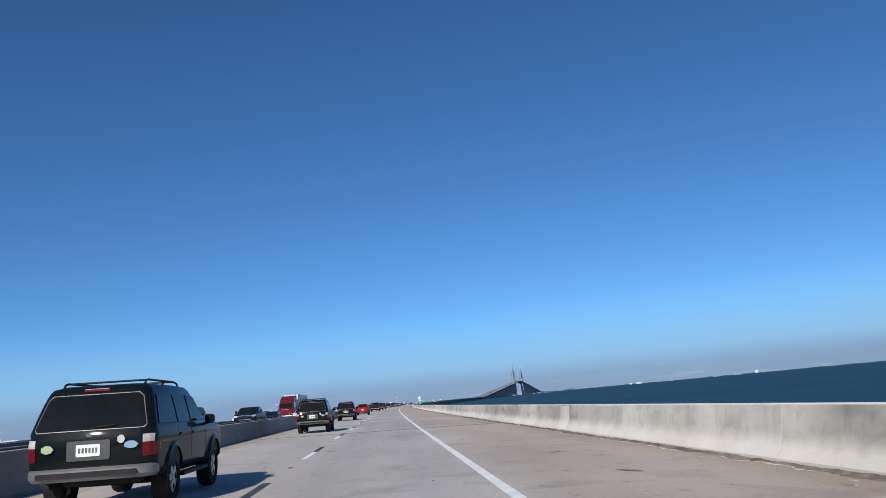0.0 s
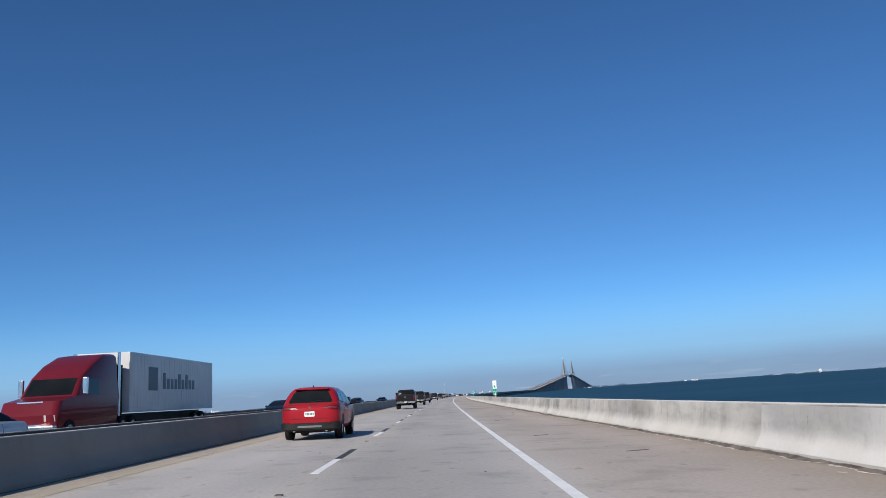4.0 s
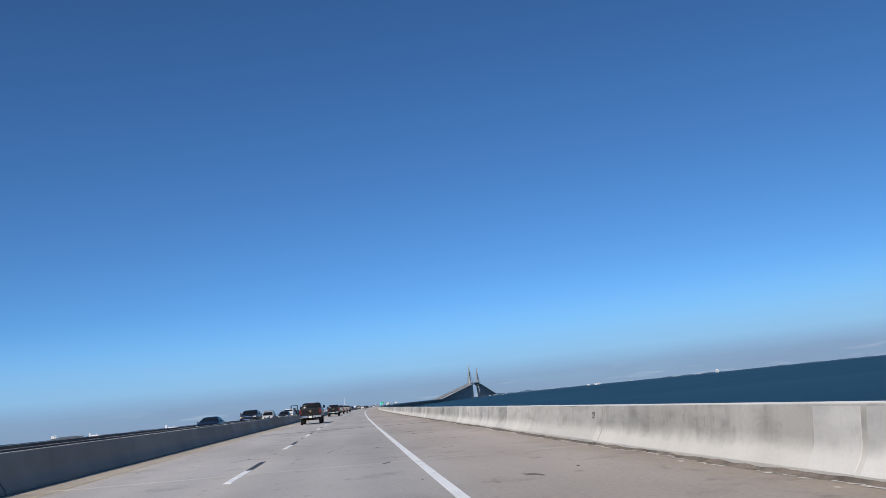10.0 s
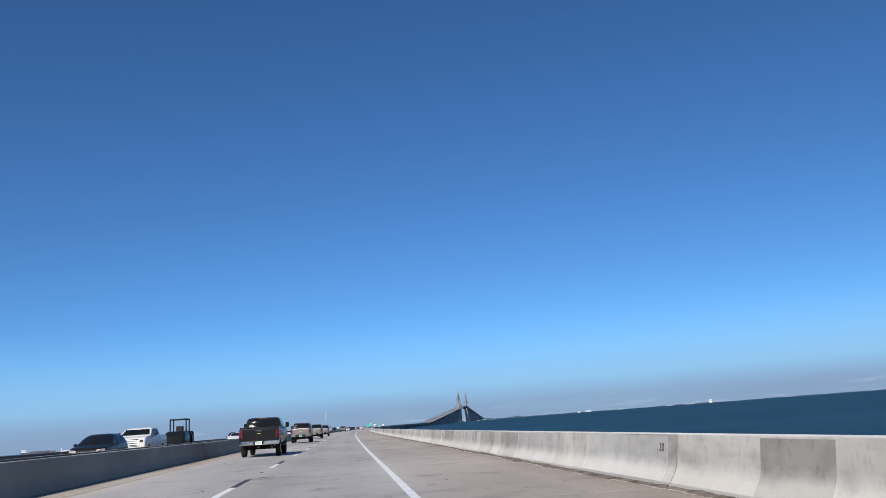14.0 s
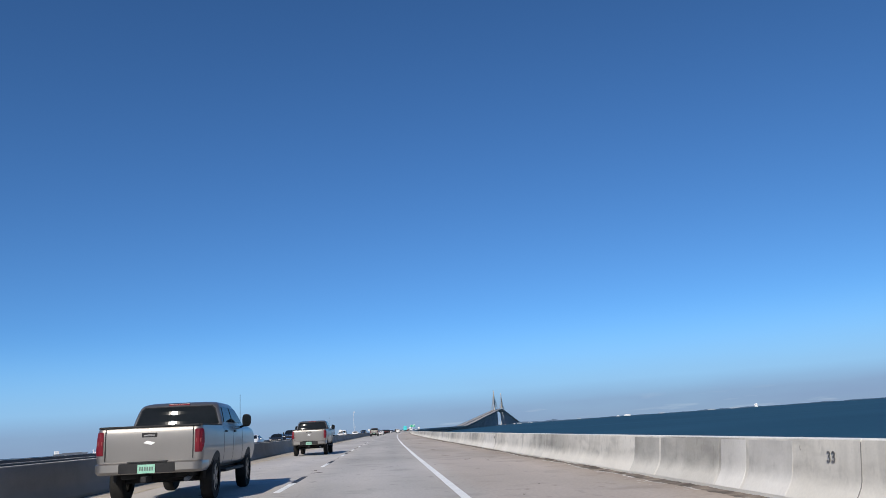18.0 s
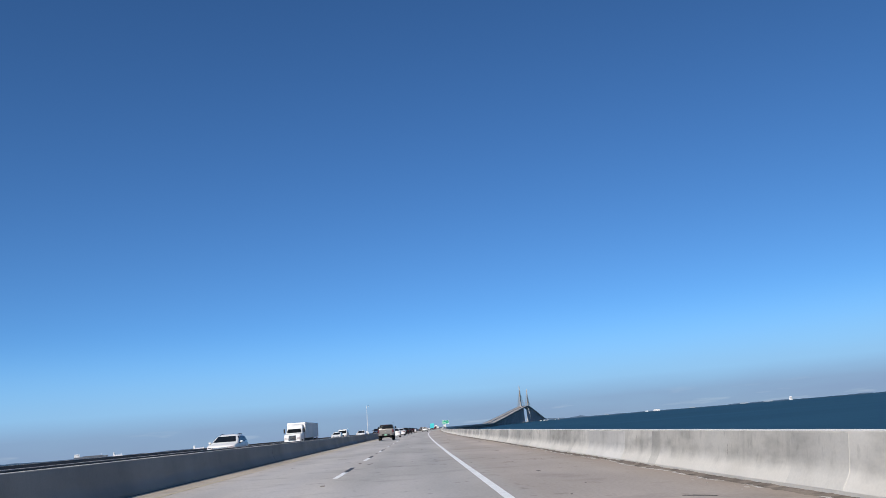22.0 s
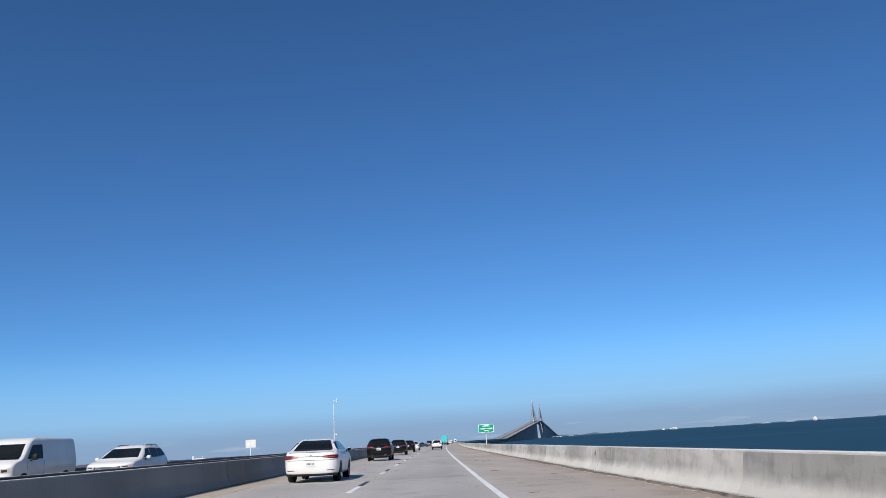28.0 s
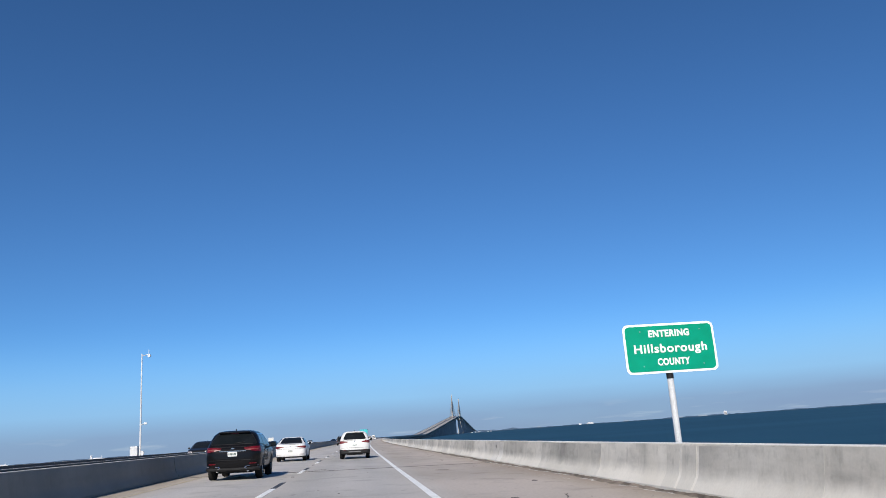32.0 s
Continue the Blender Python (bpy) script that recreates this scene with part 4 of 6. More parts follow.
    if "grille" in v:
        x1, z0, z1 = v["grille"]
        pts = [sh.front(x, z, 0.012) for x, z in ((-x1 * 0.9, z0), (x1 * 0.9, z0), (x1, z1), (-x1, z1))]
        gr = part("grille", plate(pts, Vector((0, -0.04, 0))), v.get("grille_mat", trim_mat), root, "bright chrome grille" if "grille_mat" in v else "dark grille")
        for k in range(3):
            z = z0 + (z1 - z0) * (k + 0.7) / 3.4
            p = sh.front(0, z, 0.02)
            part("grille_bar", boxed(-x1 * 0.85, x1 * 0.85, p.y - 0.01, p.y + 0.012, z - 0.012, z + 0.012), trim_mat if "grille_mat" in v else chrome_mat, gr)
    # bumpers, plate, mirrors and the rest
    if "bumper" in v:
        z0, z1, mat_b, over = v["bumper"]
        zs = [z0 + (z1 - z0) * k / 8 for k in range(9)]
        yr, hwb = min(sh.read(z, 1) for z in zs) - over, max(sh.read(z, 3) for z in zs) + v.get("bumper_side", 0.0)
        rc, ye = sh.read(z1, 4) + over * 0.5, -v["wheel"] * 1.24
        prof = ringed([(z0, yr + 0.05, ye, hwb - 0.03, rc), (z0 + 0.05, yr, ye, hwb, rc), (z1 - 0.03, yr, ye, hwb, rc), (z1, yr + 0.04, ye, hwb - 0.02, rc)], 6, bow)
        bp = part("rear_bumper", prof, mat_b, root, v.get("bumper_label", ""), smooth=35)
        if "bumper_inset" in v:
            w, h, im = v["bumper_inset"]
            zc = (z0 + z1) / 2
            part("bumper_inset", round_plate(w, h, 0.02, yr - 0.006, yr + 0.02, x=0, z=zc), im, bp)
    if "plate" in v:
        z, pm = v["plate"]
        y = v.get("plate_y", sh.read(z, 1) - 0.012)
        if v.get("plate_recess"):
            w, h = v["plate_recess"]
            part("plate_recess", round_plate(w, h, 0.02, y + 0.002, y + 0.03, x=0, z=z), v.get("recess_mat", trim_mat), root)
        pl = part("number_plate", round_plate(0.31, 0.155, 0.015, y - 0.008, y, z=z), pm, root, "number plate with unreadable marks")
        for k in range(6):
            x = -0.11 + 0.044 * k
            part("plate_mark", boxed(x - 0.014, x + 0.014, y - 0.011, y - 0.006, z - 0.032, z + 0.035), plate_ink, pl)
    if "badge" in v:
        z, w, h, bmat = v["badge"]
        y = sh.read(z, 1) - 0.006
        part("badge", plate([(-w, y, z), (-w * 0.35, y, z - h * 0.5), (w * 0.35, y, z - h), (w, y, z), (w * 0.35, y, z + h * 0.5), (-w * 0.35, y, z + h)], Vector((0, 0.01, 0))), bmat, root, "small plain badge")
    for z, x1, h in v.get("bright", ()):
        y = sh.read(z, 1) - 0.012
        part("trim_strip", boxed(-x1, x1, y, y + 0.03, z - h, z + h), chrome_mat, root, "bright trim strip")
    if "mirror" in v:
        y, z, w, h, mm = v["mirror"]
        for sx in (1, -1):
            x = sx * (sh.read(min(z, v["belt"]), 3) + 0.02)
            c = pose(x + sx * (0.04 + w / 2), y, z)
            mi = part("door_mirror", pod(w, 0.17, h), mm, root, smooth=50, m=c)
            part("mirror_glass", round_plate(w * 0.84, h * 0.78, 0.03, -0.058, -0.05, z=0), glass_mat, mi)
            part("mirror_arm", rod(bmesh.new(), (-sx * (w / 2 + 0.1), 0.05, -h * 0.55), (-sx * w * 0.2, 0.02, -h * 0.36), 0.028, 0.022), trim_mat, mi)
    if "rails" in v:
        y0, y1, xr, z = v["rails"]
        for sx in (1, -1):
            bm = bmesh.new()
            line = [(y0, z - 0.07), (y0 + 0.06, z - 0.015), (y0 + 0.16, z), (y1 - 0.30, z), (y1 - 0.1, z - 0.02), (y1, z - 0.07)]
            for (ya, za), (yb, zb) in zip(line, line[1:]):
                rod(bm, (sx * xr, ya, za), (sx * xr, yb, zb), 0.016, n=8)
            rod(bm, (sx * xr, (y0 + y1) / 2, z - 0.09), (sx * xr, (y0 + y1) / 2, z), 0.018, n=8)
            part("roof_rail", bm, trim_mat, root, "black roof rail")
        for y in v.get("crossbars", ()):
            part("roof_crossbar", rod(bmesh.new(), (-xr, y, z), (xr, y, z), 0.015), trim_mat, root)
    if "high_lamp" in v:
        z, w = v["high_lamp"]
        y = sh.read(z, 1) - 0.02
        part("high_brake_lamp", boxed(-w, w, y, y + 0.06, z - 0.02, z + 0.02, 0.008), lamp_red, root, "red high brake lamp")
    if "spoiler" in v:
        z, w, d = v["spoiler"]
        y = sh.read(z, 1)
        part("roof_spoiler", boxed(-w, w, y - d, y + 0.3, z - 0.01, z + 0.035, 0.015), body_mat, root, smooth=40)
    for z, x1 in v.get("seam_rear", ()):
        part("boot_seam", skin(((-x1, z - 0.006), (x1, z - 0.006), (x1, z + 0.006), (-x1, z + 0.006)), lambda x, zz: sh.rear(x, zz, 0.003), cuts, Vector((0, 0.01, 0))), trim_mat, root)
    if "reflect" in v:
        x0, x1, z0, z1 = v["reflect"]
        for sx in (1, -1):
            over = v["bumper"][3] if "bumper" in v and v["bumper"][1] > z0 else 0.0
            part("rear_reflector", skin([(sx * x, z) for x, z in ((x0, z0), (x1, z0), (x1, z1), (x0, z1))], lambda x, zz: sh.rear(x, zz, 0.014 + over), cuts, Vector((0, 0.02, 0))), lamp_red, root, "small red reflector")
    if "tailgate" in v:
        z1, z0, x1 = v["tailgate"]
        y = -1.27
        for x in (-x1, x1):
            part("tailgate_seam", boxed(x - 0.008, x + 0.008, y - 0.004, y + 0.02, z0, z1 + 0.03), trim_mat, root)
        hb = part("tailgate_handle", boxed(-0.14, 0.14, y - 0.012, y + 0.02, 1.25, 1.33, 0.01), trim_mat, root, "black tailgate handle")
        part("handle_lever", boxed(-0.10, 0.10, y - 0.02, y, 1.265, 1.295, 0.006), grey_trim, hb)
        part("tailgate_cap", boxed(-0.90, 0.90, -1.268, -1.20, 1.425, 1.462, 0.012), trim_mat, root)
        for sx in (1, -1):
            part("bed_rail_cap", boxed(min(sx * 0.86, sx * 0.94), max(sx * 0.86, sx * 0.94), -1.2, 0.58, 1.425, 1.458, 0.01), trim_mat, root)
    if v.get("hitch"):
        part("tow_hitch", boxed(-0.05, 0.05, -1.56, -1.2, 0.46, 0.56, 0.01), trim_mat, root)
        part("spare_wheel", rod(bmesh.new(), (0, -0.75, 0.50), (0, -0.75, 0.72), 0.36, n=24), tyre_mat, root)
        part("exhaust_pipe", rod(bmesh.new(), (0.55, -0.4, 0.48), (0.62, -1.0, 0.46), 0.045), grey_trim, root)
        part("bumper_pad", boxed(-0.35, 0.35, -1.39, -1.25, 0.80, 0.822), trim_mat, root)
    if "antenna" in v:
        y, z = v["antenna"]
        part("antenna", rod(bmesh.new(), (0, y, z), (0, y - 0.10, z + 0.07), 0.022, 0.008), trim_mat, root)
    if "whip" in v:
        x, y, z, h = v["whip"]
        part("antenna", rod(bmesh.new(), (x, y, z - 0.02), (x, y - 0.05, z + h), 0.006, 0.004), trim_mat, root, "thin black whip antenna")
    if "exhaust" in v:
        for x in v["exhaust"]:
            y = sh.read(v["rings"][0][0], 1)
            part("exhaust_pipe", rod(bmesh.new(), (x, y + 0.3, v["sill"] - 0.02), (x, y - 0.03, v["sill"] - 0.02), 0.035), chrome_mat, root)
    if "under" in v:
        z0, z1 = v["under"]
        yr, yf = v["rings"][0][1], v["rings"][0][2]
        part("underbody", boxed(-hw + 0.30, hw - 0.30, yr + 0.45, yf - 0.3, z0, z1, 0.05), trim_mat, root)
        part("rear_axle", rod(bmesh.new(), (-hw + 0.1, 0, r), (hw - 0.1, 0, r), 0.06), trim_mat, root)
    if "steps" in v:
        z = v["sill"] - 0.08
        for sx in (1, -1):
            part("side_step", boxed(min(sx * (hw - 0.12), sx * (hw + 0.03)), max(sx * (hw - 0.12), sx * (hw + 0.03)), v["steps"][0], v["steps"][1], z - 0.03, z + 0.03, 0.015), trim_mat, root)
    return root, sh


OFFROAD = dict(
    rings=[(0.46, -0.92, 3.30, 0.78, 0.2), (0.52, -0.98, 3.42, 0.83, 0.22), (0.70, -1.02, 3.48, 0.855, 0.22), (0.98, -1.03, 3.46, 0.86, 0.2), (1.06, -1.01, 3.38, 0.85, 0.22),
           (1.10, -1.00, 2.30, 0.845, 0.16), (1.14, -0.985, 2.24, 0.835, 0.15), (1.60, -0.76, 1.66, 0.715, 0.14), (1.70, -0.70, 1.50, 0.665, 0.16), (1.735, -0.58, 1.30, 0.56, 0.2)],
    wheelbase=2.675, wheel=0.375, track=0.85, sill=0.46, belt=1.08, flare=darkgreen_paint,
    rear_glass=(1.13, 1.60, 0.73, 0.63), wiper=True, wind=(1.16, 1.60, 0.72, 0.6),
    side=[[(-0.72, 1.16), (0.22, 1.16), (0.22, 1.56), (-0.52, 1.56)], [(0.30, 1.16), (1.00, 1.16), (1.00, 1.57), (0.30, 1.56)], [(1.08, 1.16), (1.95, 1.16), (1.55, 1.55), (1.08, 1.57)]],
    seams=(0.26, 1.04, 2.0), handles=(0.42, 1.2), tail=[(0.70, 0.835, 0.74, 0.92, 0.14)], clear=(0.70, 0.83, 0.925, 1.03), head=(0.5, 0.8, 0.82, 0.98), grille=(0.45, 0.72, 0.98),
    bumper=(0.47, 0.64, grey_trim, 0.09), bumper_label="scuffed grey rear bumper", plate=(0.86, plate_mat), plate_recess=(0.56, 0.26), badge=(1.05, 0.05, 0.022, chrome_mat), mirror=(1.78, 1.17, 0.16, 0.17, trim_mat),
    gasket=grey_trim, gasket_width=0.011, recess_mat=shader("dark_grey_trim", (0.035, 0.035, 0.037), (0.055, 0.055, 0.058), 0.5, 2.0, 40, 0.02), bumper_inset=(1.3, 0.07, trim_mat), rails=(-0.45, 1.35, 0.56, 1.79), crossbars=(-0.22, 1.0), high_lamp=(1.665, 0.17), under=(0.36, 0.5), steps=(0.5, 2.1))
PICKUP = dict(
    rings=[(0.60, -1.22, 4.35, 0.86, 0.10), (0.68, -1.26, 4.55, 0.935, 0.10), (0.98, -1.27, 4.62, 0.975, 0.10), (1.26, -1.275, 4.56, 0.965, 0.10), (1.36, -1.272, 4.34, 0.957, 0.12), (1.41, -1.262, 3.98, 0.95, 0.12), (1.435, -1.24, 3.55, 0.945, 0.10),
           (1.44, 0.60, 3.22, 0.935, 0.06), (1.49, 0.62, 3.12, 0.925, 0.07), (1.84, 0.715, 2.50, 0.815, 0.10), (1.92, 0.84, 2.30, 0.765, 0.14), (1.955, 0.98, 2.05, 0.66, 0.2)],
    wheelbase=3.66, wheel=0.425, track=0.965, bow=(0.012, 1.46, 0.07), sill=0.60, belt=1.42,
    rear_glass=(1.47, 1.85, 0.84, 0.745), wind=(1.51, 1.85, 0.84, 0.72), tailgate=(1.38, 0.84, 0.79), hitch=True,
    side=[[(0.84, 1.51), (1.66, 1.51), (1.66, 1.83), (1.00, 1.83)], [(1.75, 1.51), (2.84, 1.51), (2.38, 1.81), (1.75, 1.84)]],
    seams=(0.72, 1.70, 2.85), handles=(0.95, 1.9), tail=[(0.825, 0.95, 0.95, 1.37, 0.06)], insert=True, head=(0.6, 0.92, 1.02, 1.26), grille=(0.58, 0.82, 1.26),
    bumper=(0.60, 0.81, chrome_mat, 0.12), bumper_inset=(0.5, 0.17, trim_mat), bumper_label="bright step bumper", plate=(0.69, plate_mat), plate_y=-1.405, badge=(1.15, 0.11, 0.04, chrome_mat), mirror=(2.58, 1.56, 0.20, 0.30, trim_mat),
    high_lamp=(1.905, 0.22), under=(0.49, 0.62), steps=(0.8, 2.9), handle_mat=chrome_mat)
SEDAN = dict(
    rings=[(0.24, -0.95, 3.50, 0.80, 0.3), (0.32, -1.03, 3.66, 0.885, 0.34), (0.55, -1.06, 3.72, 0.915, 0.36), (0.78, -1.04, 3.66, 0.92, 0.34), (0.92, -1.00, 3.2, 0.90, 0.34),
           (1.00, -0.97, 2.75, 0.875, 0.3), (1.035, -0.86, 2.60, 0.86, 0.25), (1.06, -0.52, 2.46, 0.845, 0.2), (1.30, 0.05, 1.82, 0.70, 0.22), (1.42, 0.42, 1.42, 0.60, 0.25), (1.455, 0.62, 1.18, 0.50, 0.25)],
    wheelbase=2.80, wheel=0.33, track=0.90, sill=0.26, belt=1.02,
    rear_glass=(1.075, 1.39, 0.66, 0.53), wind=(1.08, 1.40, 0.72, 0.55),
    side=[[(-0.28, 1.07), (0.55, 1.07), (0.55, 1.37), (0.22, 1.33)], [(0.63, 1.07), (1.45, 1.07), (1.36, 1.36), (0.63, 1.38)], [(1.52, 1.07), (2.15, 1.07), (1.62, 1.33), (1.45, 1.36)]],
    seams=(0.52, 1.5, 2.3), handles=(0.4, 1.35), tail=[(0.40, 0.86, 0.77, 0.91, 0.16)], lamp_cut=0.05, head=(0.5, 0.85, 0.62, 0.76), grille=(0.42, 0.34, 0.68),
    bumper=(0.22, 0.31, trim_mat, 0.012), plate=(0.62, plate_pale), badge=(0.9, 0.05, 0.022, chrome_mat), mirror=(1.95, 1.05, 0.16, 0.13, white_paint), plate_y=-1.068, exhaust=(0.5,), seam_rear=[(0.74, 0.80), (1.0, 0.78)], bright=[(0.865, 0.40, 0.010)], reflect=(0.55, 0.80, 0.40, 0.42))
CROSSOVER = dict(
    rings=[(0.30, -0.88, 3.42, 0.78, 0.3), (0.40, -0.95, 3.56, 0.87, 0.34), (0.62, -0.98, 3.62, 0.905, 0.36), (0.88, -0.97, 3.55, 0.91, 0.34), (1.00, -0.94, 3.2, 0.895, 0.32),
           (1.06, -0.90, 2.62, 0.885, 0.28), (1.12, -0.85, 2.48, 0.865, 0.28), (1.44, -0.60, 1.78, 0.735, 0.27), (1.575, -0.44, 1.45, 0.62, 0.28), (1.625, -0.20, 1.15, 0.46, 0.3)],
    wheelbase=2.70, wheel=0.355, track=0.895, sill=0.32, belt=1.04,
    rear_glass=(1.15, 1.49, 0.66, 0.53), wiper=True, wind=(1.14, 1.50, 0.74, 0.58),
    side=[[(-0.50, 1.20), (0.30, 1.13), (0.30, 1.49), (-0.22, 1.47)], [(0.38, 1.12), (1.20, 1.12), (1.20, 1.50), (0.38, 1.50)], [(1.28, 1.12), (2.05, 1.12), (1.55, 1.47), (1.28, 1.49)]],
    seams=(0.28, 1.24, 2.15), handles=(0.42, 1.4), tail=[(0.42, 0.85, 0.90, 1.06, 0.22)], lamp_cut=0.06, head=(0.5, 0.85, 0.74, 0.88), grille=(0.42, 0.5, 0.82),
    bumper=(0.30, 0.55, trim_mat, 0.02), bumper_side=0.012, bumper_inset=(0.74, 0.055, grey_trim), bumper_label="dark lower bumper", plate=(0.80, plate_mat), badge=(1.0, 0.05, 0.025, chrome_mat), mirror=(1.98, 1.12, 0.17, 0.15, trim_mat),
    spoiler=(1.55, 0.52, 0.14), high_lamp=(1.525, 0.14), antenna=(-0.1, 1.61), exhaust=(-0.5, 0.5), under=(0.22, 0.34), seam_rear=[(0.655, 0.80), (1.085, 0.74)], reflect=(0.55, 0.78, 0.52, 0.55))
VAN = dict(
    rings=[(0.40, -1.0, 4.2, 0.86, 0.15), (0.55, -1.05, 4.35, 0.95, 0.2), (1.0, -1.06, 4.36, 0.98, 0.2), (1.18, -1.05, 4.1, 0.97, 0.2), (1.24, -1.05, 3.75, 0.96, 0.16), (1.9, -1.02, 2.95, 0.86, 0.16), (2.05, -0.98, 2.6, 0.8, 0.2), (2.1, -0.8, 2.3, 0.7, 0.2)],
    wheelbase=3.4, wheel=0.36, track=0.95, sill=0.42, belt=1.2, wind=(1.28, 1.85, 0.85, 0.74), rear_glass=(1.3, 1.8, 0.75, 0.7),
    side=[[(2.0, 1.28), (3.2, 1.28), (2.75, 1.8), (2.0, 1.82)]], seams=(1.9, 3.2), handles=(2.1,), tail=[(0.8, 0.93, 0.95, 1.3, 0.08)], head=(0.55, 0.9, 0.78, 0.98), grille=(0.5, 0.62, 0.95),
    bumper=(0.42, 0.6, trim_mat, 0.05), plate=(0.8, plate_mat), mirror=(2.95, 1.35, 0.2, 0.26, trim_mat), under=(0.3, 0.42))

# vehicles on our carriageway, in the passing lane but for the white crossover and the truck
suv, sh = vehicle("off_road_car", on_deck(12.35, -1.87), "old black four-door off-road car with stickers on its tailgate", "car", OFFROAD, darkgreen_paint)
sticker_mats = {"pale green": paint("pale_green_sticker", (0.34, 0.40, 0.24), 0.6), "round white": paint("white_sticker", (0.42, 0.43, 0.44), 0.6), "white and blue": paint("pale_blue_sticker", (0.20, 0.32, 0.40), 0.6)}
for x, z, w, h, c in ((-0.53, 0.90, 0.085, 0.055, "pale green"), (0.43, 0.985, 0.055, 0.055, "round white"), (0.56, 0.905, 0.10, 0.05, "white and blue")):
    bm = bmesh.new()
    y = sh.read(z, 1) - 0.02
    bm.faces.new([bm.verts.new((x + w * math.cos(2 * math.pi * k / 14) * (1 - 0.15 * (k % 2)), y, z + h * math.sin(2 * math.pi * k / 14))) for k in range(14)])
    part("sticker", bm, sticker_mats[c], suv, c + " sticker")
DARK_PICKUP = dict(PICKUP, badge=(1.15, 0.10, 0.032, paint("gold_badge", (0.36, 0.27, 0.10))))
dark_pickup, sh = vehicle("pickup_truck", on_deck(239.4, -1.64), "black crew-cab pickup with a chrome rear bumper", "pickup", DARK_PICKUP, charcoal_paint)
for x, z, w, h in ((-0.66, 1.53, 0.05, 0.04), (-0.58, 1.58, 0.07, 0.035)):
    y = sh.rear(x, z).y - 0.012
    part("sticker", boxed(x - w, x + w, y - 0.004, y + 0.002, z - h, z + h), sticker_mats["round white"], dark_pickup, "small white window sticker")
vehicle("pickup_truck", on_deck(476.9, -2.03), "silver-beige crew-cab pickup with a grey tailgate", "pickup", dict(PICKUP, bumper=(0.60, 0.81, silver_paint, 0.12), badge=(1.15, 0.11, 0.04, white_paint), bumper_inset=(1.0, 0.17, trim_mat), plate=(0.69, plate_green), wheel=0.435, handle_mat=trim_mat, whip=(0.82, 3.35, 1.42, 0.78)), silver_paint, rim=dark_rim)
vehicle("sedan", on_deck(686.6, -2.0), "clean white four-door saloon car in the passing lane", "car", SEDAN, white_paint)
BLACK_CROSS = dict(CROSSOVER, rear_glass=(1.18, 1.50, 0.75, 0.59), bright=[(0.945, 0.44, 0.014)], tail=[(0.38, 0.87, 0.91, 1.09, 0.24)], badge=(1.02, 0.07, 0.04, chrome_mat), plate=(0.85, plate_pale), bumper=(0.30, 0.42, trim_mat, 0.02), bumper_inset=(0.5, 0.05, trim_mat),
                   mirror=(1.98, 1.12, 0.19, 0.15, black_paint), frames=[([(-0.56, 1.17), (2.13, 1.09), (1.58, 1.515), (-0.25, 1.51)], 0.007, chrome_mat), ([(-0.53, 1.19), (2.09, 1.105), (1.56, 1.50), (-0.24, 1.495)], 0.010, trim_mat)])
black_cross, sh = vehicle("crossover", on_deck(774.4, -1.97), "shiny black crossover with a bright tailgate strip", "car", BLACK_CROSS, black_paint)
for sx in (1, -1):
    line = [sh.rear(sx * x, z, 0.034) for x, z in ((0.84, 0.46), (0.46, 0.45), (0.40, 0.41), (0.52, 0.34))]
    bm = bmesh.new()
    for a, b in zip(line, line[1:]):
        rod(bm, a, b, 0.014, n=8)
    part("bumper_trim", bm, chrome_mat, black_cross, "bright angled bumper trim")
vehicle("crossover", on_deck(795.2, 2.0), "white crossover with a dark lower bumper", "car", CROSSOVER, white_paint)
vehicle("off_road_car", on_deck(77.5, -1.95), "black off-road car driving in the passing lane", "car", OFFROAD, black_paint)
vehicle("crossover", on_deck(118.0, -1.9), "small red crossover in the passing lane", "car", CROSSOVER, red_paint)


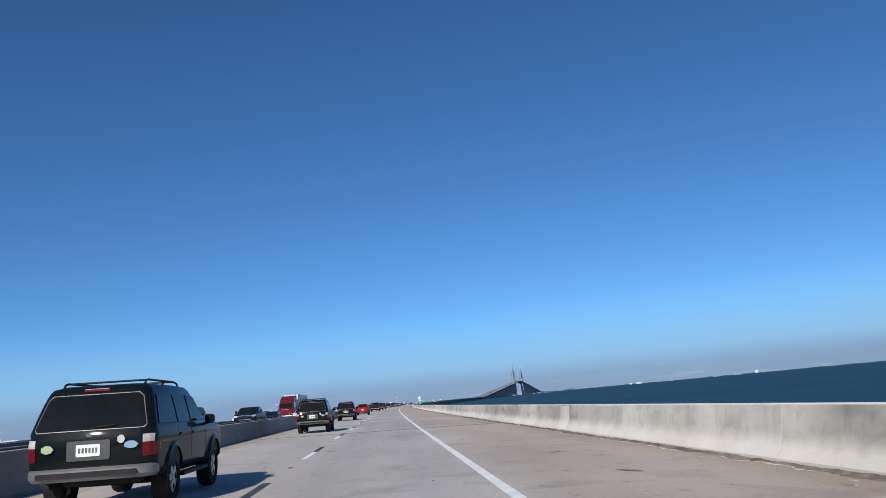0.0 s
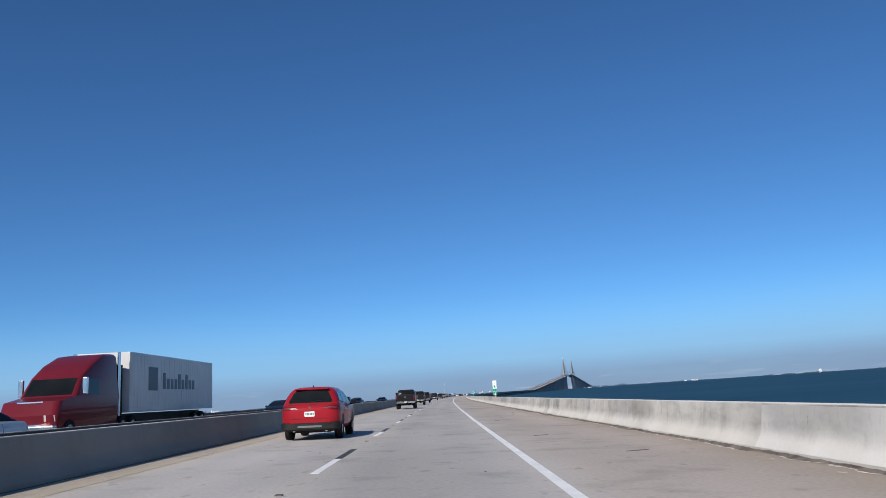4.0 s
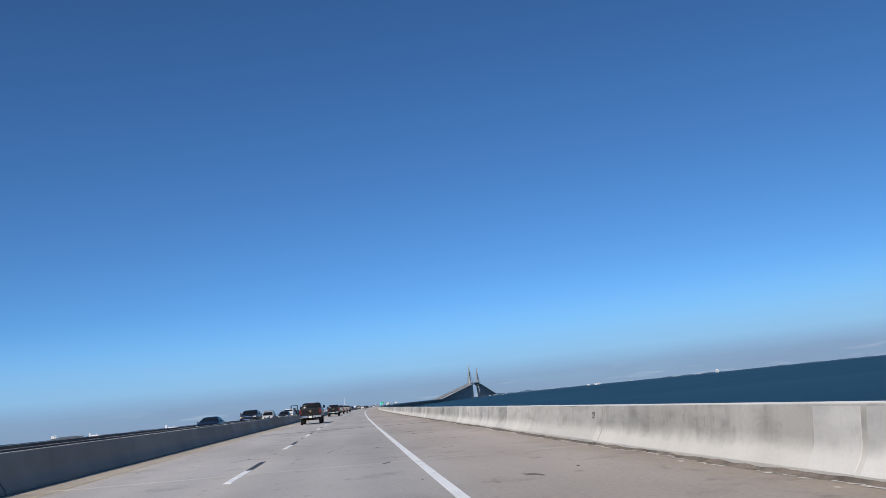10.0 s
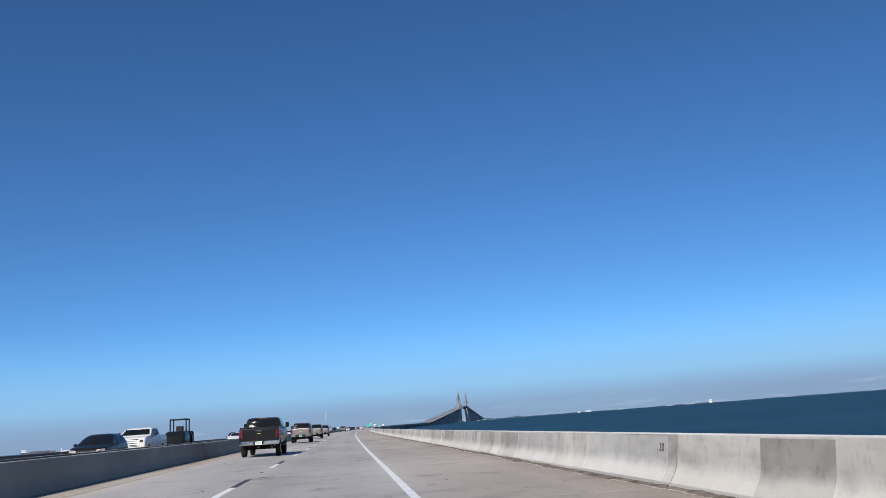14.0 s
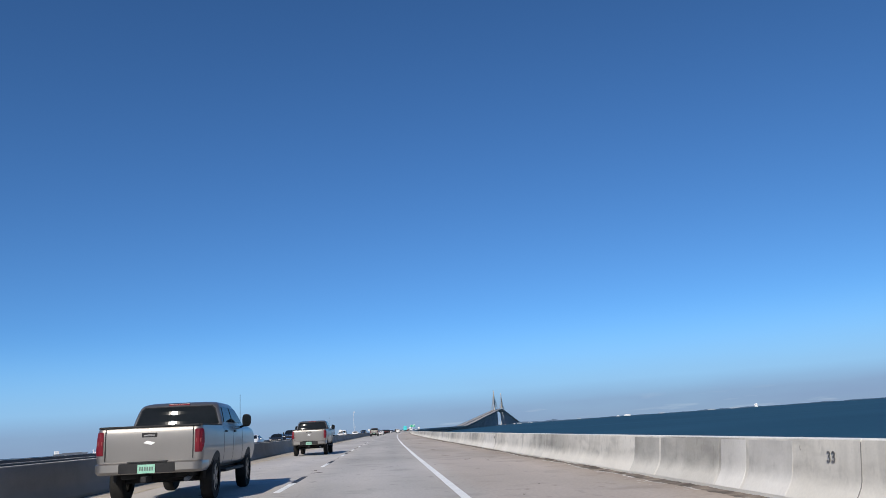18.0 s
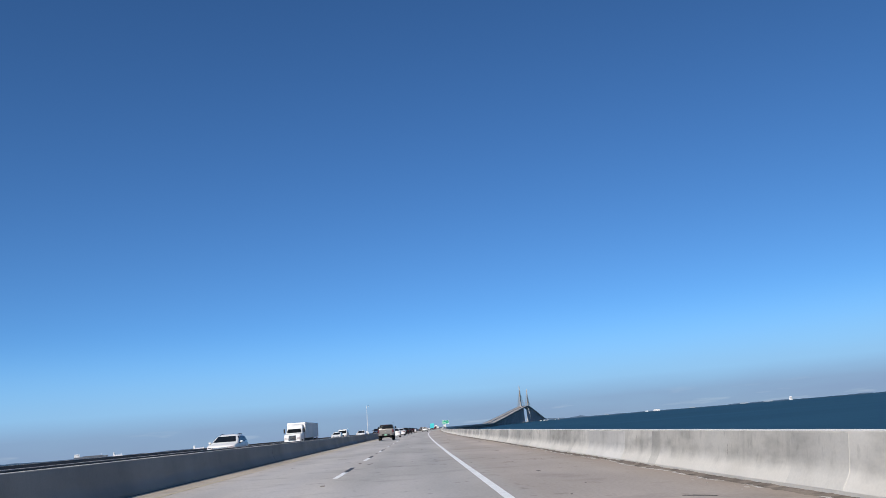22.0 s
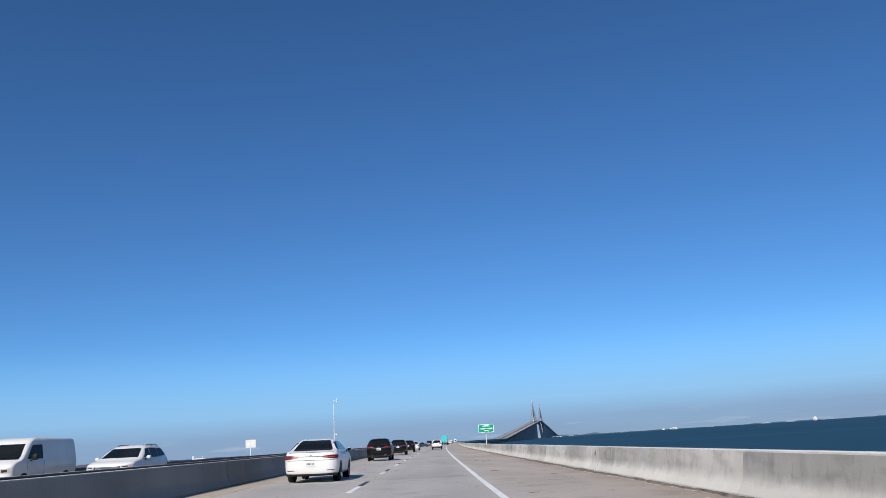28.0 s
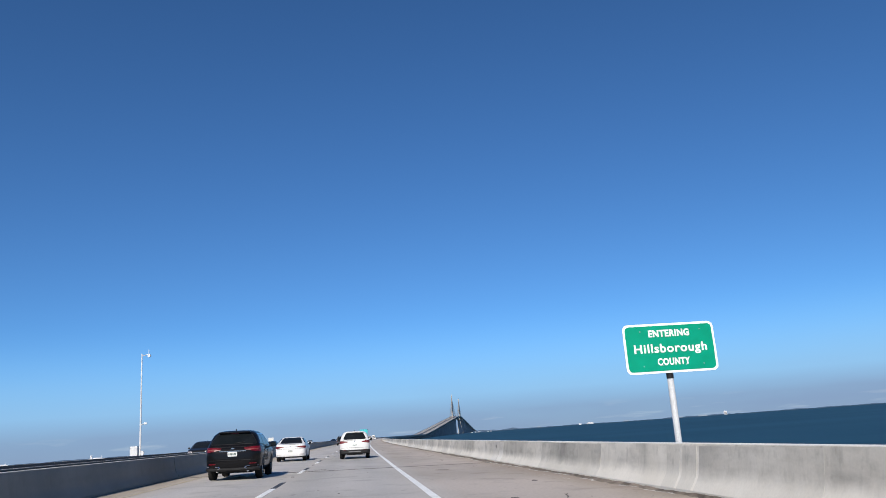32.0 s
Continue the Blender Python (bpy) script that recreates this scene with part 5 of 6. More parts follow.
def tractor_front(t, L, mat):
    """A bonnet, roof fairing and mirrors in front of a long cargo box."""
    y0 = L - 2.0
    rings = [(0.55, y0 - 0.3, y0 + 3.1, 1.02, 0.25), (1.1, y0 - 0.3, y0 + 3.25, 1.1, 0.3), (1.55, y0 - 0.3, y0 + 3.0, 1.08, 0.3), (1.68, y0 - 0.3, y0 + 1.7, 1.06, 0.2), (2.3, y0 - 0.3, y0 + 1.15, 1.0, 0.2), (2.75, y0 - 0.3, y0 + 0.6, 0.95, 0.25), (2.85, y0 - 0.25, y0 + 0.3, 0.85, 0.25)]
    cab = part("tractor_cab", ringed(rings, 6), mat, t, "white bonneted tractor cab", smooth=32)
    q = Shell(rings)
    cuts = [r[0] for r in rings]
    part("windscreen", skin(((-0.95, 1.74), (0.95, 1.74), (0.88, 2.24), (-0.88, 2.24)), lambda x, z: q.front(x, z, 0.01), cuts, Vector((0, -0.02, 0))), glass_mat, cab)
    part("grille", skin(((-0.5, 0.75), (0.5, 0.75), (0.46, 1.4), (-0.46, 1.4)), lambda x, z: q.front(x, z, 0.012), cuts, Vector((0, -0.02, 0))), trim_mat, cab, "dark grille")
    for k in range(5):
        z = 0.82 + 0.13 * k
        part("grille_bar", boxed(-0.44, 0.44, q.front(0, z).y + 0.006, q.front(0, z).y + 0.03, z - 0.016, z + 0.016), chrome_mat, cab)
    for sx in (1, -1):
        part("side_window", skin(((y0 + 0.35, 1.74), (y0 + 1.45, 1.74), (y0 + 1.05, 2.22), (y0 + 0.35, 2.25)), lambda y, z: q.side(sx, y, z, 0.01), cuts, Vector((-sx * 0.02, 0, 0))), glass_mat, cab)
        part("headlamp", skin([(sx * x, z) for x, z in ((0.6, 0.95), (0.98, 0.98), (0.98, 1.2), (0.6, 1.14))], lambda x, z: q.front(x, z, 0.01), cuts, Vector((0, -0.02, 0))), lamp_clear, cab)
        part("door_mirror", boxed(*sorted((sx * 1.2, sx * 1.4)), y0 + 1.35, y0 + 1.48, 1.75, 2.3, 0.03), trim_mat, cab)
        part("mirror_arm", rod(bmesh.new(), (sx * 1.0, y0 + 1.35, 2.2), (sx * 1.25, y0 + 1.4, 2.2), 0.02), trim_mat, cab)
    part("bumper", boxed(-1.05, 1.05, y0 + 2.9, y0 + 3.35, 0.45, 0.75, 0.08), mat, cab)


def box_truck(m, label, box_mat, cab_mat, L=7.5, W=2.45, H=3.6, group="", bonnet=False):
    t = thing("box_truck", m, label, "truck", group)
    part("cargo_box", boxed(-W / 2, W / 2, -2.2, -2.2 + L, 1.0, H, 0.04), box_mat, t)
    for x in (-0.03, 0.03):
        part("door_seam", boxed(x - 0.008, x + 0.008, -2.206, -2.19, 1.1, H - 0.1), trim_mat, t)
    for x in (-W / 2 + 0.05, W / 2 - 0.05):
        part("corner_post", boxed(x - 0.045, x + 0.045, -2.21, -2.19, 1.0, H), grey_trim, t)
    cy = L - 2.0
    part("chassis", boxed(-0.5, 0.5, -2.1, cy + 1.5, 0.55, 1.0), trim_mat, t)
    for sx in (1, -1):
        part("tail_lamp", boxed(min(sx * 0.85, sx * 1.1), max(sx * 0.85, sx * 1.1), -2.23, -2.19, 0.85, 0.97), lamp_red, t)
        for y in (0, L - 0.2) if bonnet else (0, L - 1.2):
            wheel(t, sx * (W / 2 - 0.12), y, 0.46, 0.28, rim_mat)
    if bonnet:
        tractor_front(t, L, cab_mat)
        return t
    rings = [(0.55, cy, cy + 2.2, 1.0, 0.15), (1.2, cy, cy + 2.35, 1.08, 0.2), (1.45, cy, cy + 2.2, 1.07, 0.2), (1.55, cy, cy + 1.5, 1.05, 0.15), (2.35, cy, cy + 0.75, 0.93, 0.15), (2.5, cy + 0.05, cy + 0.55, 0.85, 0.15)]
    cab = part("cab", ringed(rings), cab_mat, t, smooth=32)
    s2 = Shell(rings)
    part("windscreen", plate([s2.front(x, z) for x, z in ((-0.92, 1.6), (0.92, 1.6), (0.82, 2.3), (-0.82, 2.3))], Vector((0, -0.02, 0))), glass_mat, cab)
    for sx in (1, -1):
        part("side_window", plate([s2.side(sx, y, z) for y, z in ((cy + 0.25, 1.6), (cy + 1.2, 1.6), (cy + 0.7, 2.25), (cy + 0.25, 2.25))], Vector((-sx * 0.02, 0, 0))), glass_mat, cab)
        part("headlamp", plate([s2.front(sx * x, z, 0.01) for x, z in ((0.6, 0.95), (0.95, 0.95), (0.95, 1.15), (0.6, 1.15))], Vector((0, -0.04, 0))), lamp_clear, cab)
    part("grille", plate([s2.front(x, z, 0.012) for x, z in ((-0.5, 0.75), (0.5, 0.75), (0.5, 1.2), (-0.5, 1.2))], Vector((0, -0.04, 0))), trim_mat, cab)
    return t


def semi_truck(m, label):
    t = thing("semi_trailer_truck", m, label, "truck")
    # tractor front at +y; the trailer behind it
    rings = [(0.55, 2.4, 8.3, 1.1, 0.25), (1.2, 2.4, 8.45, 1.2, 0.3), (1.75, 2.4, 8.2, 1.18, 0.3), (1.95, 2.4, 6.9, 1.17, 0.2), (2.75, 2.4, 6.2, 1.1, 0.2), (3.3, 2.4, 5.3, 1.1, 0.25), (3.75, 2.4, 4.2, 1.05, 0.3), (3.85, 2.45, 3.4, 0.95, 0.3)]
    cab = part("cab", ringed(rings), maroon_paint, t, "maroon sleeper cab", smooth=32)
    s2 = Shell(rings)
    part("windscreen", plate([s2.front(x, z) for x, z in ((-1.0, 2.0), (1.0, 2.0), (0.95, 2.7), (-0.95, 2.7))], Vector((0, -0.02, 0))), glass_mat, cab)
    gr = part("grille", plate([s2.front(x, z, 0.015) for x, z in ((-0.55, 0.8), (0.55, 0.8), (0.5, 1.75), (-0.5, 1.75))], Vector((0, -0.05, 0))), chrome_mat, cab, "chrome grille")
    for k in range(7):
        x = -0.42 + 0.14 * k
        part("grille_slot", plate([s2.front(x + d, z, 0.02) for d, z in ((-0.025, 0.86), (0.025, 0.86), (0.025, 1.68), (-0.025, 1.68))], Vector((0, -0.03, 0))), trim_mat, gr)
    for sx in (1, -1):
        part("side_window", plate([s2.side(sx, y, z) for y, z in ((4.6, 2.0), (6.2, 2.0), (5.9, 2.6), (4.6, 2.7))], Vector((-sx * 0.02, 0, 0))), glass_mat, cab)
        part("headlamp", plate([s2.front(sx * x, z, 0.012) for x, z in ((0.68, 0.95), (1.08, 0.95), (1.08, 1.2), (0.68, 1.2))], Vector((0, -0.04, 0))), lamp_clear, cab)
        part("door_mirror", boxed(min(sx * 1.25, sx * 1.45), max(sx * 1.25, sx * 1.45), 6.3, 6.45, 2.0, 2.7, 0.03), chrome_mat, cab)
        part("exhaust_stack", rod(bmesh.new(), (sx * 1.05, 2.25, 1.0), (sx * 1.05, 2.25, 4.0), 0.08), chrome_mat, cab)
        for y in (7.3, 2.0, 0.8, -9.0, -10.3):
            wheel(t, sx * 1.2, y, 0.5, 0.3, rim_mat)
    part("bumper", boxed(-1.15, 1.15, 8.3, 8.6, 0.4, 0.8, 0.05), chrome_mat, cab)
    tr = part("trailer", boxed(-1.28, 1.28, -12.2, 1.5, 1.15, 4.05, 0.03), paint("pale_grey_container", (0.55, 0.56, 0.57), 0.6), t, "pale grey container")
    blue_mark = paint("dark_blue_mark", (0.05, 0.07, 0.11), 0.6)
    for sx in (1, -1):
        x0, x1 = sorted((sx * 1.275, sx * 1.29))
        for k in range(33):
            y = -12.0 + 0.41 * k
            part("corrugation", boxed(x0, x1, y, y + 0.2, 1.35, 3.9), tr.data.materials[0], tr)
        x0, x1 = sorted((sx * 1.285, sx * 1.296))
        part("mark", boxed(x0, x1, -2.2, -0.9, 2.2, 3.4), blue_mark, tr)
        for k in range(9):
            y = -3.0 - 0.62 * k
            part("mark", boxed(x0, x1, y - 0.42, y, 2.3, 3.15 if k in (0, 6, 4) else 2.85), blue_mark, tr)
    part("chassis", boxed(-0.5, 0.5, -11.8, 7.0, 0.6, 1.1), trim_mat, t)
    part("fairing", boxed(-1.0, 1.0, 1.7, 2.3, 1.0, 3.4), trim_mat, t)
    return t


box_truck(on_deck(974.0, 1.9), "teal box truck far ahead in the slow lane", teal_paint, white_paint)

# ---- oncoming traffic ----
MADE = {}


def oncoming(kind, s, X, v, body, label, category="car"):
    m = on_other(s + 1.35, X)
    key = (kind, label)
    if key in MADE:
        return copy_thing(MADE[key], m)
    MADE[key] = vehicle(kind, m, label, category, v, body, "oncoming vehicles")[0]
    return MADE[key]


FAST, SLOW = -10.4, -14.1
ON_PICKUP = dict(PICKUP, grille=(0.60, 0.86, 1.24), grille_mat=chrome_mat, head=(0.64, 0.93, 1.08, 1.25))
W_CROSS = dict(CROSSOVER, grille=(0.60, 0.70, 0.84), mirror=(1.98, 1.12, 0.17, 0.15, white_paint))
B_SEDAN = dict(SEDAN, mirror=(1.95, 1.05, 0.16, 0.13, black_paint))
for s, X in ((48.0, FAST), (70.4, FAST), (333.2, FAST), (534.6, FAST), (738.2, FAST)):
    oncoming("pickup_truck", s + 3.6, X, ON_PICKUP, blue_paint, "dark blue oncoming pickup with a chrome grille", "pickup")
for s, X in ((86.0, FAST), (154.3, FAST), (206.1, FAST), (248.5, FAST), (309.6, FAST), (861.7, FAST), (930.0, SLOW), (1044.0, FAST)):
    oncoming("sedan", s, X, B_SEDAN, black_paint, "black oncoming saloon car with a dark windscreen")
for s, X in ((113.0, FAST), (170.0, FAST), (430.9, FAST), (505.9, FAST), (900.0, FAST), (985.0, SLOW)):
    oncoming("sedan", s, X, SEDAN, white_paint, "white oncoming saloon car with a dark windscreen")
for s, X in ((103.9, SLOW), (181.9, FAST), (237.9, SLOW), (378.5, FAST), (454.3, SLOW), (549.0, SLOW), (592.7, SLOW), (813.3, FAST)):
    oncoming("crossover", s, X, CROSSOVER, charcoal_paint, "dark grey oncoming crossover with a dark windscreen")
for s, X in ((512.0, SLOW), (679.0, SLOW), (691.5, FAST), (1100.0, FAST), (577.0, FAST)):
    oncoming("crossover", s, X, dict(W_CROSS, rails=(-0.2, 1.1, 0.58, 1.645)), white_paint, "white oncoming crossover with roof rails")
for s, X in ((354.7, FAST), (543.6, FAST)):
    oncoming("off_road_car", s, X, OFFROAD, pale_silver, "silver oncoming off-road car with roof rails")
for s, X in ((222.0, SLOW),):
    oncoming("off_road_car", s, X, OFFROAD, black_paint, "black oncoming off-road car with roof rails")
for s, X in ((1210.0, SLOW), (387.3, FAST)):
    oncoming("pickup_truck", s, X, dict(PICKUP, badge=(1.09, 0.05, 0.02, white_paint)), white_paint, "white oncoming pickup with a dark grille", "pickup")
for s, X in ((690.5, SLOW), (1180.0, SLOW), (1320.0, FAST)):
    oncoming("van", s, X, VAN, white_paint, "white oncoming panel van with a dark windscreen", "van")
semi_truck(on_other(132.2, SLOW), "maroon semi truck hauling a pale grey container")
box_truck(on_other(640.6, SLOW), "long white oncoming box truck", white_paint, white_paint, L=12.8, H=3.05, bonnet=True)
box_truck(on_other(1420.0, SLOW), "white box truck on the far trestle", white_paint, white_paint, L=8.0)
box_truck(on_other(1580.0, SLOW), "white box truck on the far trestle", white_paint, white_paint, L=9.0)

# machine on the trailer behind the white pickup
tr = thing("equipment_trailer", on_other(397.5, FAST), "flat trailer carrying a dark machine with a roll frame", "trailer")
part("trailer_bed", boxed(-1.0, 1.0, -3.0, 1.8, 0.55, 0.72, 0.02), trim_mat, tr)
part("drawbar", boxed(-0.06, 0.06, 1.8, 3.0, 0.55, 0.65), trim_mat, tr)
mach = part("machine", ringed([(0.72, -2.4, 1.0, 0.75, 0.2), (1.3, -2.4, 1.0, 0.8, 0.25), (1.6, -2.3, 0.6, 0.7, 0.25), (1.7, -2.2, 0.4, 0.6, 0.25)]), charcoal_paint, tr, smooth=35)
bm = bmesh.new()
for x in (-0.6, 0.6):
    for y in (-1.8, -0.6):
        rod(bm, (x, y, 1.5), (x, y, 2.6), 0.05)
    rod(bm, (x, -1.85, 2.6), (x, -0.55, 2.6), 0.05)
for y in (-1.8, -0.6):
    rod(bm, (-0.6, y, 2.6), (0.6, y, 2.6), 0.05)
part("roll_frame", bm, trim_mat, mach, "black tubular roll frame")
part("seat", boxed(-0.25, 0.25, -1.5, -1.0, 1.65, 2.1, 0.05), trim_mat, mach)
for sx in (1, -1):
    wheel(tr, sx * 1.1, -0.6, 0.34, 0.2, rim_mat)
    wheel(tr, sx * 0.86, -1.9, 0.5, 0.3, dark_rim).location.z = 1.2

# more of our own traffic, near and far ahead
def ahead(src, s, X):
    return copy_thing(src, on_deck(s, X))


ours = {o.get("label"): o for o in bpy.data.objects if o.parent is None and o.get("category") in ("car", "pickup")}
vehicle("off_road_car", on_deck(905.0, -1.9), "dark grey off-road car ahead in the passing lane", "car", OFFROAD, grey_paint)
vehicle("crossover", on_deck(1012.0, 1.9), "red crossover far ahead in the slow lane", "car", CROSSOVER, red_paint)
vehicle("sedan", on_deck(1050.0, -1.9), "white saloon car far ahead in the passing lane", "car", SEDAN, white_paint)
vehicle("van", on_deck(1110.0, 1.9), "white panel van far ahead in the slow lane", "van", VAN, white_paint)
ahead(ours["old black four-door off-road car with stickers on its tailgate"], 43.8, -1.85)
ahead(ours["black off-road car driving in the passing lane"], 1170.0, -1.8)
for s, X in ((173.3, -1.6), (206.6, -1.6), (312.0, -1.7), (376.0, -1.75)):
    ahead(ours["black crew-cab pickup with a chrome rear bumper"], s, X)
for s, X in ((415.3, -2.0), (446.4, -2.03), (624.0, -1.9)):
    ahead(ours["silver-beige crew-cab pickup with a grey tailgate"], s, X)
for s, X in ((657.4, -2.0), (796.5, -1.9)):
    ahead(ours["clean white four-door saloon car in the passing lane"], s, X)
for s, X in ((718.6, -1.97), (746.8, -1.97)):
    ahead(ours["shiny black crossover with a bright tailgate strip"], s, X)
ahead(ours["white crossover with a dark lower bumper"], 1230.0, 1.9)
ahead(ours["clean white four-door saloon car in the passing lane"], 1330.0, -1.9)

# ---- signs and poles ----
sg = thing("county_sign", level(761.6, 8.77), "green county line sign with a white border on a grey post", "road sign")
part("post", rod(bmesh.new(), (-0.06, 0.06, -0.6), (-0.06, 0.06, 3.0), 0.066, n=14), pole_mat, sg, "round grey steel post")
part("post_sleeve", rod(bmesh.new(), (-0.06, 0.06, 1.93), (-0.06, 0.06, 2.05), 0.074, n=14), trim_mat, sg)
part("post_bracket", boxed(-0.55, -0.08, 0.0, 0.12, 0.25, 0.45, 0.01), steel_mat, sg)
part("post_bracket", boxed(-0.55, -0.08, 0.0, 0.12, -0.35, -0.15, 0.01), steel_mat, sg)
board = part("border", round_plate(1.985, 1.03, 0.12, -0.015, 0.0, z=2.56), sign_white, sg, "white reflective border")
part("face", round_plate(1.89, 0.935, 0.09, -0.021, -0.014, z=2.56), sign_green, board, "green reflective face")
for z in (2.28, 2.84):
    part("stiffener", boxed(-0.92, 0.92, 0.0, 0.03, z - 0.03, z + 0.03), steel_mat, sg)
lettering("lettering", "ENTERING", 0.19, sign_white, board, facing_back(0.0, -0.024, 2.86), 0.89, 0.008)
lettering("lettering", "Hillsborough", 0.25, sign_white, board, facing_back(0.0, -0.024, 2.55), 1.58, 0.006)
lettering("lettering", "COUNTY", 0.19, sign_white, board, facing_back(0.03, -0.024, 2.27), 0.705, 0.008)
for x in (-0.62, -0.2, 0.3, 0.68):
    for z in (2.2, 2.92):
        part("bolt", rod(bmesh.new(), (x, -0.03, z), (x, -0.02, z), 0.012, n=8), steel_mat, board)

ms = thing("mile_sign", level(190.3, 8.62), "tall white and green mile marker sign on a short post", "road sign")
part("post", boxed(-0.04, 0.04, 0.0, 0.06, -0.5, 1.4), steel_mat, ms)
part("post_bracket", boxed(-0.45, -0.03, 0.0, 0.08, 0.2, 0.4), steel_mat, ms)
bd = part("board", round_plate(0.47, 1.72, 0.03, -0.012, 0.0, z=1.75), sign_white, ms)
part("lower_panel", boxed(-0.22, 0.22, -0.018, -0.011, 0.92, 1.27), sign_green, bd)
part("lower_panel", boxed(-0.22, 0.22, -0.018, -0.011, 1.295, 1.62), sign_green, bd)
part("shape", plate([(-0.12, -0.018, 1.66), (0.10, -0.018, 1.66), (0.10, -0.018, 1.95), (0.02, -0.018, 2.02), (-0.14, -0.018, 2.02)], Vector((0, 0.006, 0))), sign_green, bd, "plain green shape")
part("shape", plate([(-0.10, -0.018, 2.22), (0.03, -0.018, 2.22), (0.0, -0.018, 2.36), (-0.04, -0.018, 2.46), (-0.07, -0.018, 2.36)], Vector((0, 0.006, 0))), sign_green, bd, "plain green shape")
lettering("lettering", "MIL", 0.16, sign_white, bd, facing_back(-0.01, -0.021, 1.73), 0.20, 0.004)
lettering("lettering", "1", 0.30, sign_white, bd, facing_back(0, -0.021, 1.455), None, 0.006)
lettering("lettering", "5", 0.30, sign_white, bd, facing_back(0.02, -0.021, 1.095), None, 0.006)

bs = thing("sign_back", level(757.2, -20.75), "grey back of a road sign for the oncoming traffic", "road sign")
part("post", boxed(-0.05, 0.05, -0.04, 0.04, 0.2, 2.95), steel_mat, bs)
part("board", round_plate(1.25, 0.95, 0.05, 0.04, 0.055, z=2.45), shader("bare_aluminium", (0.50, 0.50, 0.48), (0.60, 0.60, 0.58), 0.55, 2, 30, 0, metal=0.3), bs)
for z in (2.2, 2.7):
    part("stiffener", boxed(-0.55, 0.55, 0.02, 0.045, z - 0.025, z + 0.025), steel_mat, bs)
copy_thing(bs, level(948.0, -20.75))

cp = thing("camera_pole", level(833.2, -20.75), "tall slim white pole with a camera and a cabinet", "pole")
part("pole", rod(bmesh.new(), (0, 0, -0.4), (0, 0, 11.7), 0.11, 0.06, n=14), pole_mat, cp)
part("arm", rod(bmesh.new(), (0, 0, 11.5), (0.75, 0, 11.62), 0.045), pole_mat, cp)
part("camera_housing", boxed(0.62, 0.90, -0.12, 0.22, 11.3, 11.62, 0.05), white_paint, cp, "white weatherproof housing")
part("antenna", rod(bmesh.new(), (0.72, 0, 11.6), (0.72, 0, 12.1), 0.03), white_paint, cp)
part("arm", rod(bmesh.new(), (0, 0, 4.2), (0.5, 0, 4.3), 0.04), pole_mat, cp)
part("sensor", boxed(0.35, 0.65, -0.1, 0.1, 4.2, 4.4, 0.03), white_paint, cp)
cb = part("cabinet", boxed(-0.95, -0.2, -0.35, 0.35, 0.4, 2.0, 0.03), pole_mat, cp, "grey equipment cabinet")
part("cabinet_door", boxed(-0.9, -0.25, -0.365, -0.345, 0.5, 1.9, 0.01), pole_mat, cb)
part("junction_box", boxed(0.12, 0.4, -0.12, 0.12, 1.0, 1.5, 0.02), pole_mat, cp)

# ---- ships far out on the water ----
def ship(az, dist, L, hull_mat, label, group="ships"):
    m = pose(30 + dist * math.sin(radians(az)), 400 + dist * math.cos(radians(az)), -7, 0, 0, -az)
    t = thing("ship", m, label, "ship", group)
    h = L * 0.05
    part("hull", drawn([(-L / 2, -1), (-L / 2 - 2, h), (L / 2 - 6, h), (L / 2 + 4, h + 2), (L / 2 - 4, -1)], -8, 8), hull_mat, t)
    part("deckhouse", boxed(-L * 0.46, -L * 0.34, -6, 6, h, h + 14, 0.4), white_far, t)
    part("bridge_wing", boxed(-L * 0.44, -L * 0.37, -9, 9, h + 10.5, h + 13), white_far, t)
    part("funnel", boxed(-L * 0.49, -L * 0.465, -2, 2, h, h + 15), white_far, t)
    part("mast", rod(bmesh.new(), (L * 0.3, 0, h), (L * 0.3, 0, h + 12), 0.6), white_far, t)
    part("deck_cargo", boxed(-L * 0.25, L * 0.35, -6, 6, h, h + 3), hull_mat, t)


hull_dark = shader("dark_hull", (0.05, 0.06, 0.08), (0.09, 0.10, 0.12), 0.6, 0.05, 1.0, 0.0)
hull_pale = shader("pale_hull", (0.55, 0.55, 0.56), (0.66, 0.66, 0.67), 0.6, 0.05, 1.0, 0.0)
ship(-18.3, 4380, 150, hull_dark, "dark-hulled tanker with a white deckhouse")
ship(-16.7, 4250, 45, hull_pale, "small pale ship at anchor")
ship(-11.7, 4300, 60, hull_pale, "pale barge far out on the bay")
ship(-27.0, 4400, 90, hull_pale, "pale ship far out on the bay")

# ---- dirt, spalls and markers on the road ----
EDGE = {}


def dirt_strip(seed):
    r = random.Random(seed)
    bm, rows, n = bmesh.new(), [], 480
    EDGE[seed] = []
    w, hgt, lip = 0.16, 0.01, 0.03
    for i in range(n + 1):
        w = min(0.38, max(0.05, w + r.uniform(-0.031, 0.030)))
        hgt = min(0.018, max(0.004, hgt + r.uniform(-0.003, 0.003)))
        lip = min(0.05, max(0.02, lip + r.uniform(-0.006, 0.006)))
        e = w + r.uniform(-0.02, 0.03) * (1 if r.random() < 0.6 else 0)
        y = 0.05 + (SPAN - 0.1) * i / n
        if i % 4 == 0:
            EDGE[seed].append((TOE_R - w, y))
        rows.append([bm.verts.new(q) for q in ((TOE_R - e, y, 0.002), (TOE_R - w * 0.6, y, hgt * r.uniform(0.5, 1.0)), (TOE_R - min(0.06, w * 0.4), y, hgt), (TOE_R - 0.006, y, lip), (TOE_R + 0.01, y, lip - 0.006))])
    for a, b in zip(rows, rows[1:]):
        for j in range(4):
            bm.faces.new((a[j], a[j + 1], b[j + 1], b[j]))
    return bm


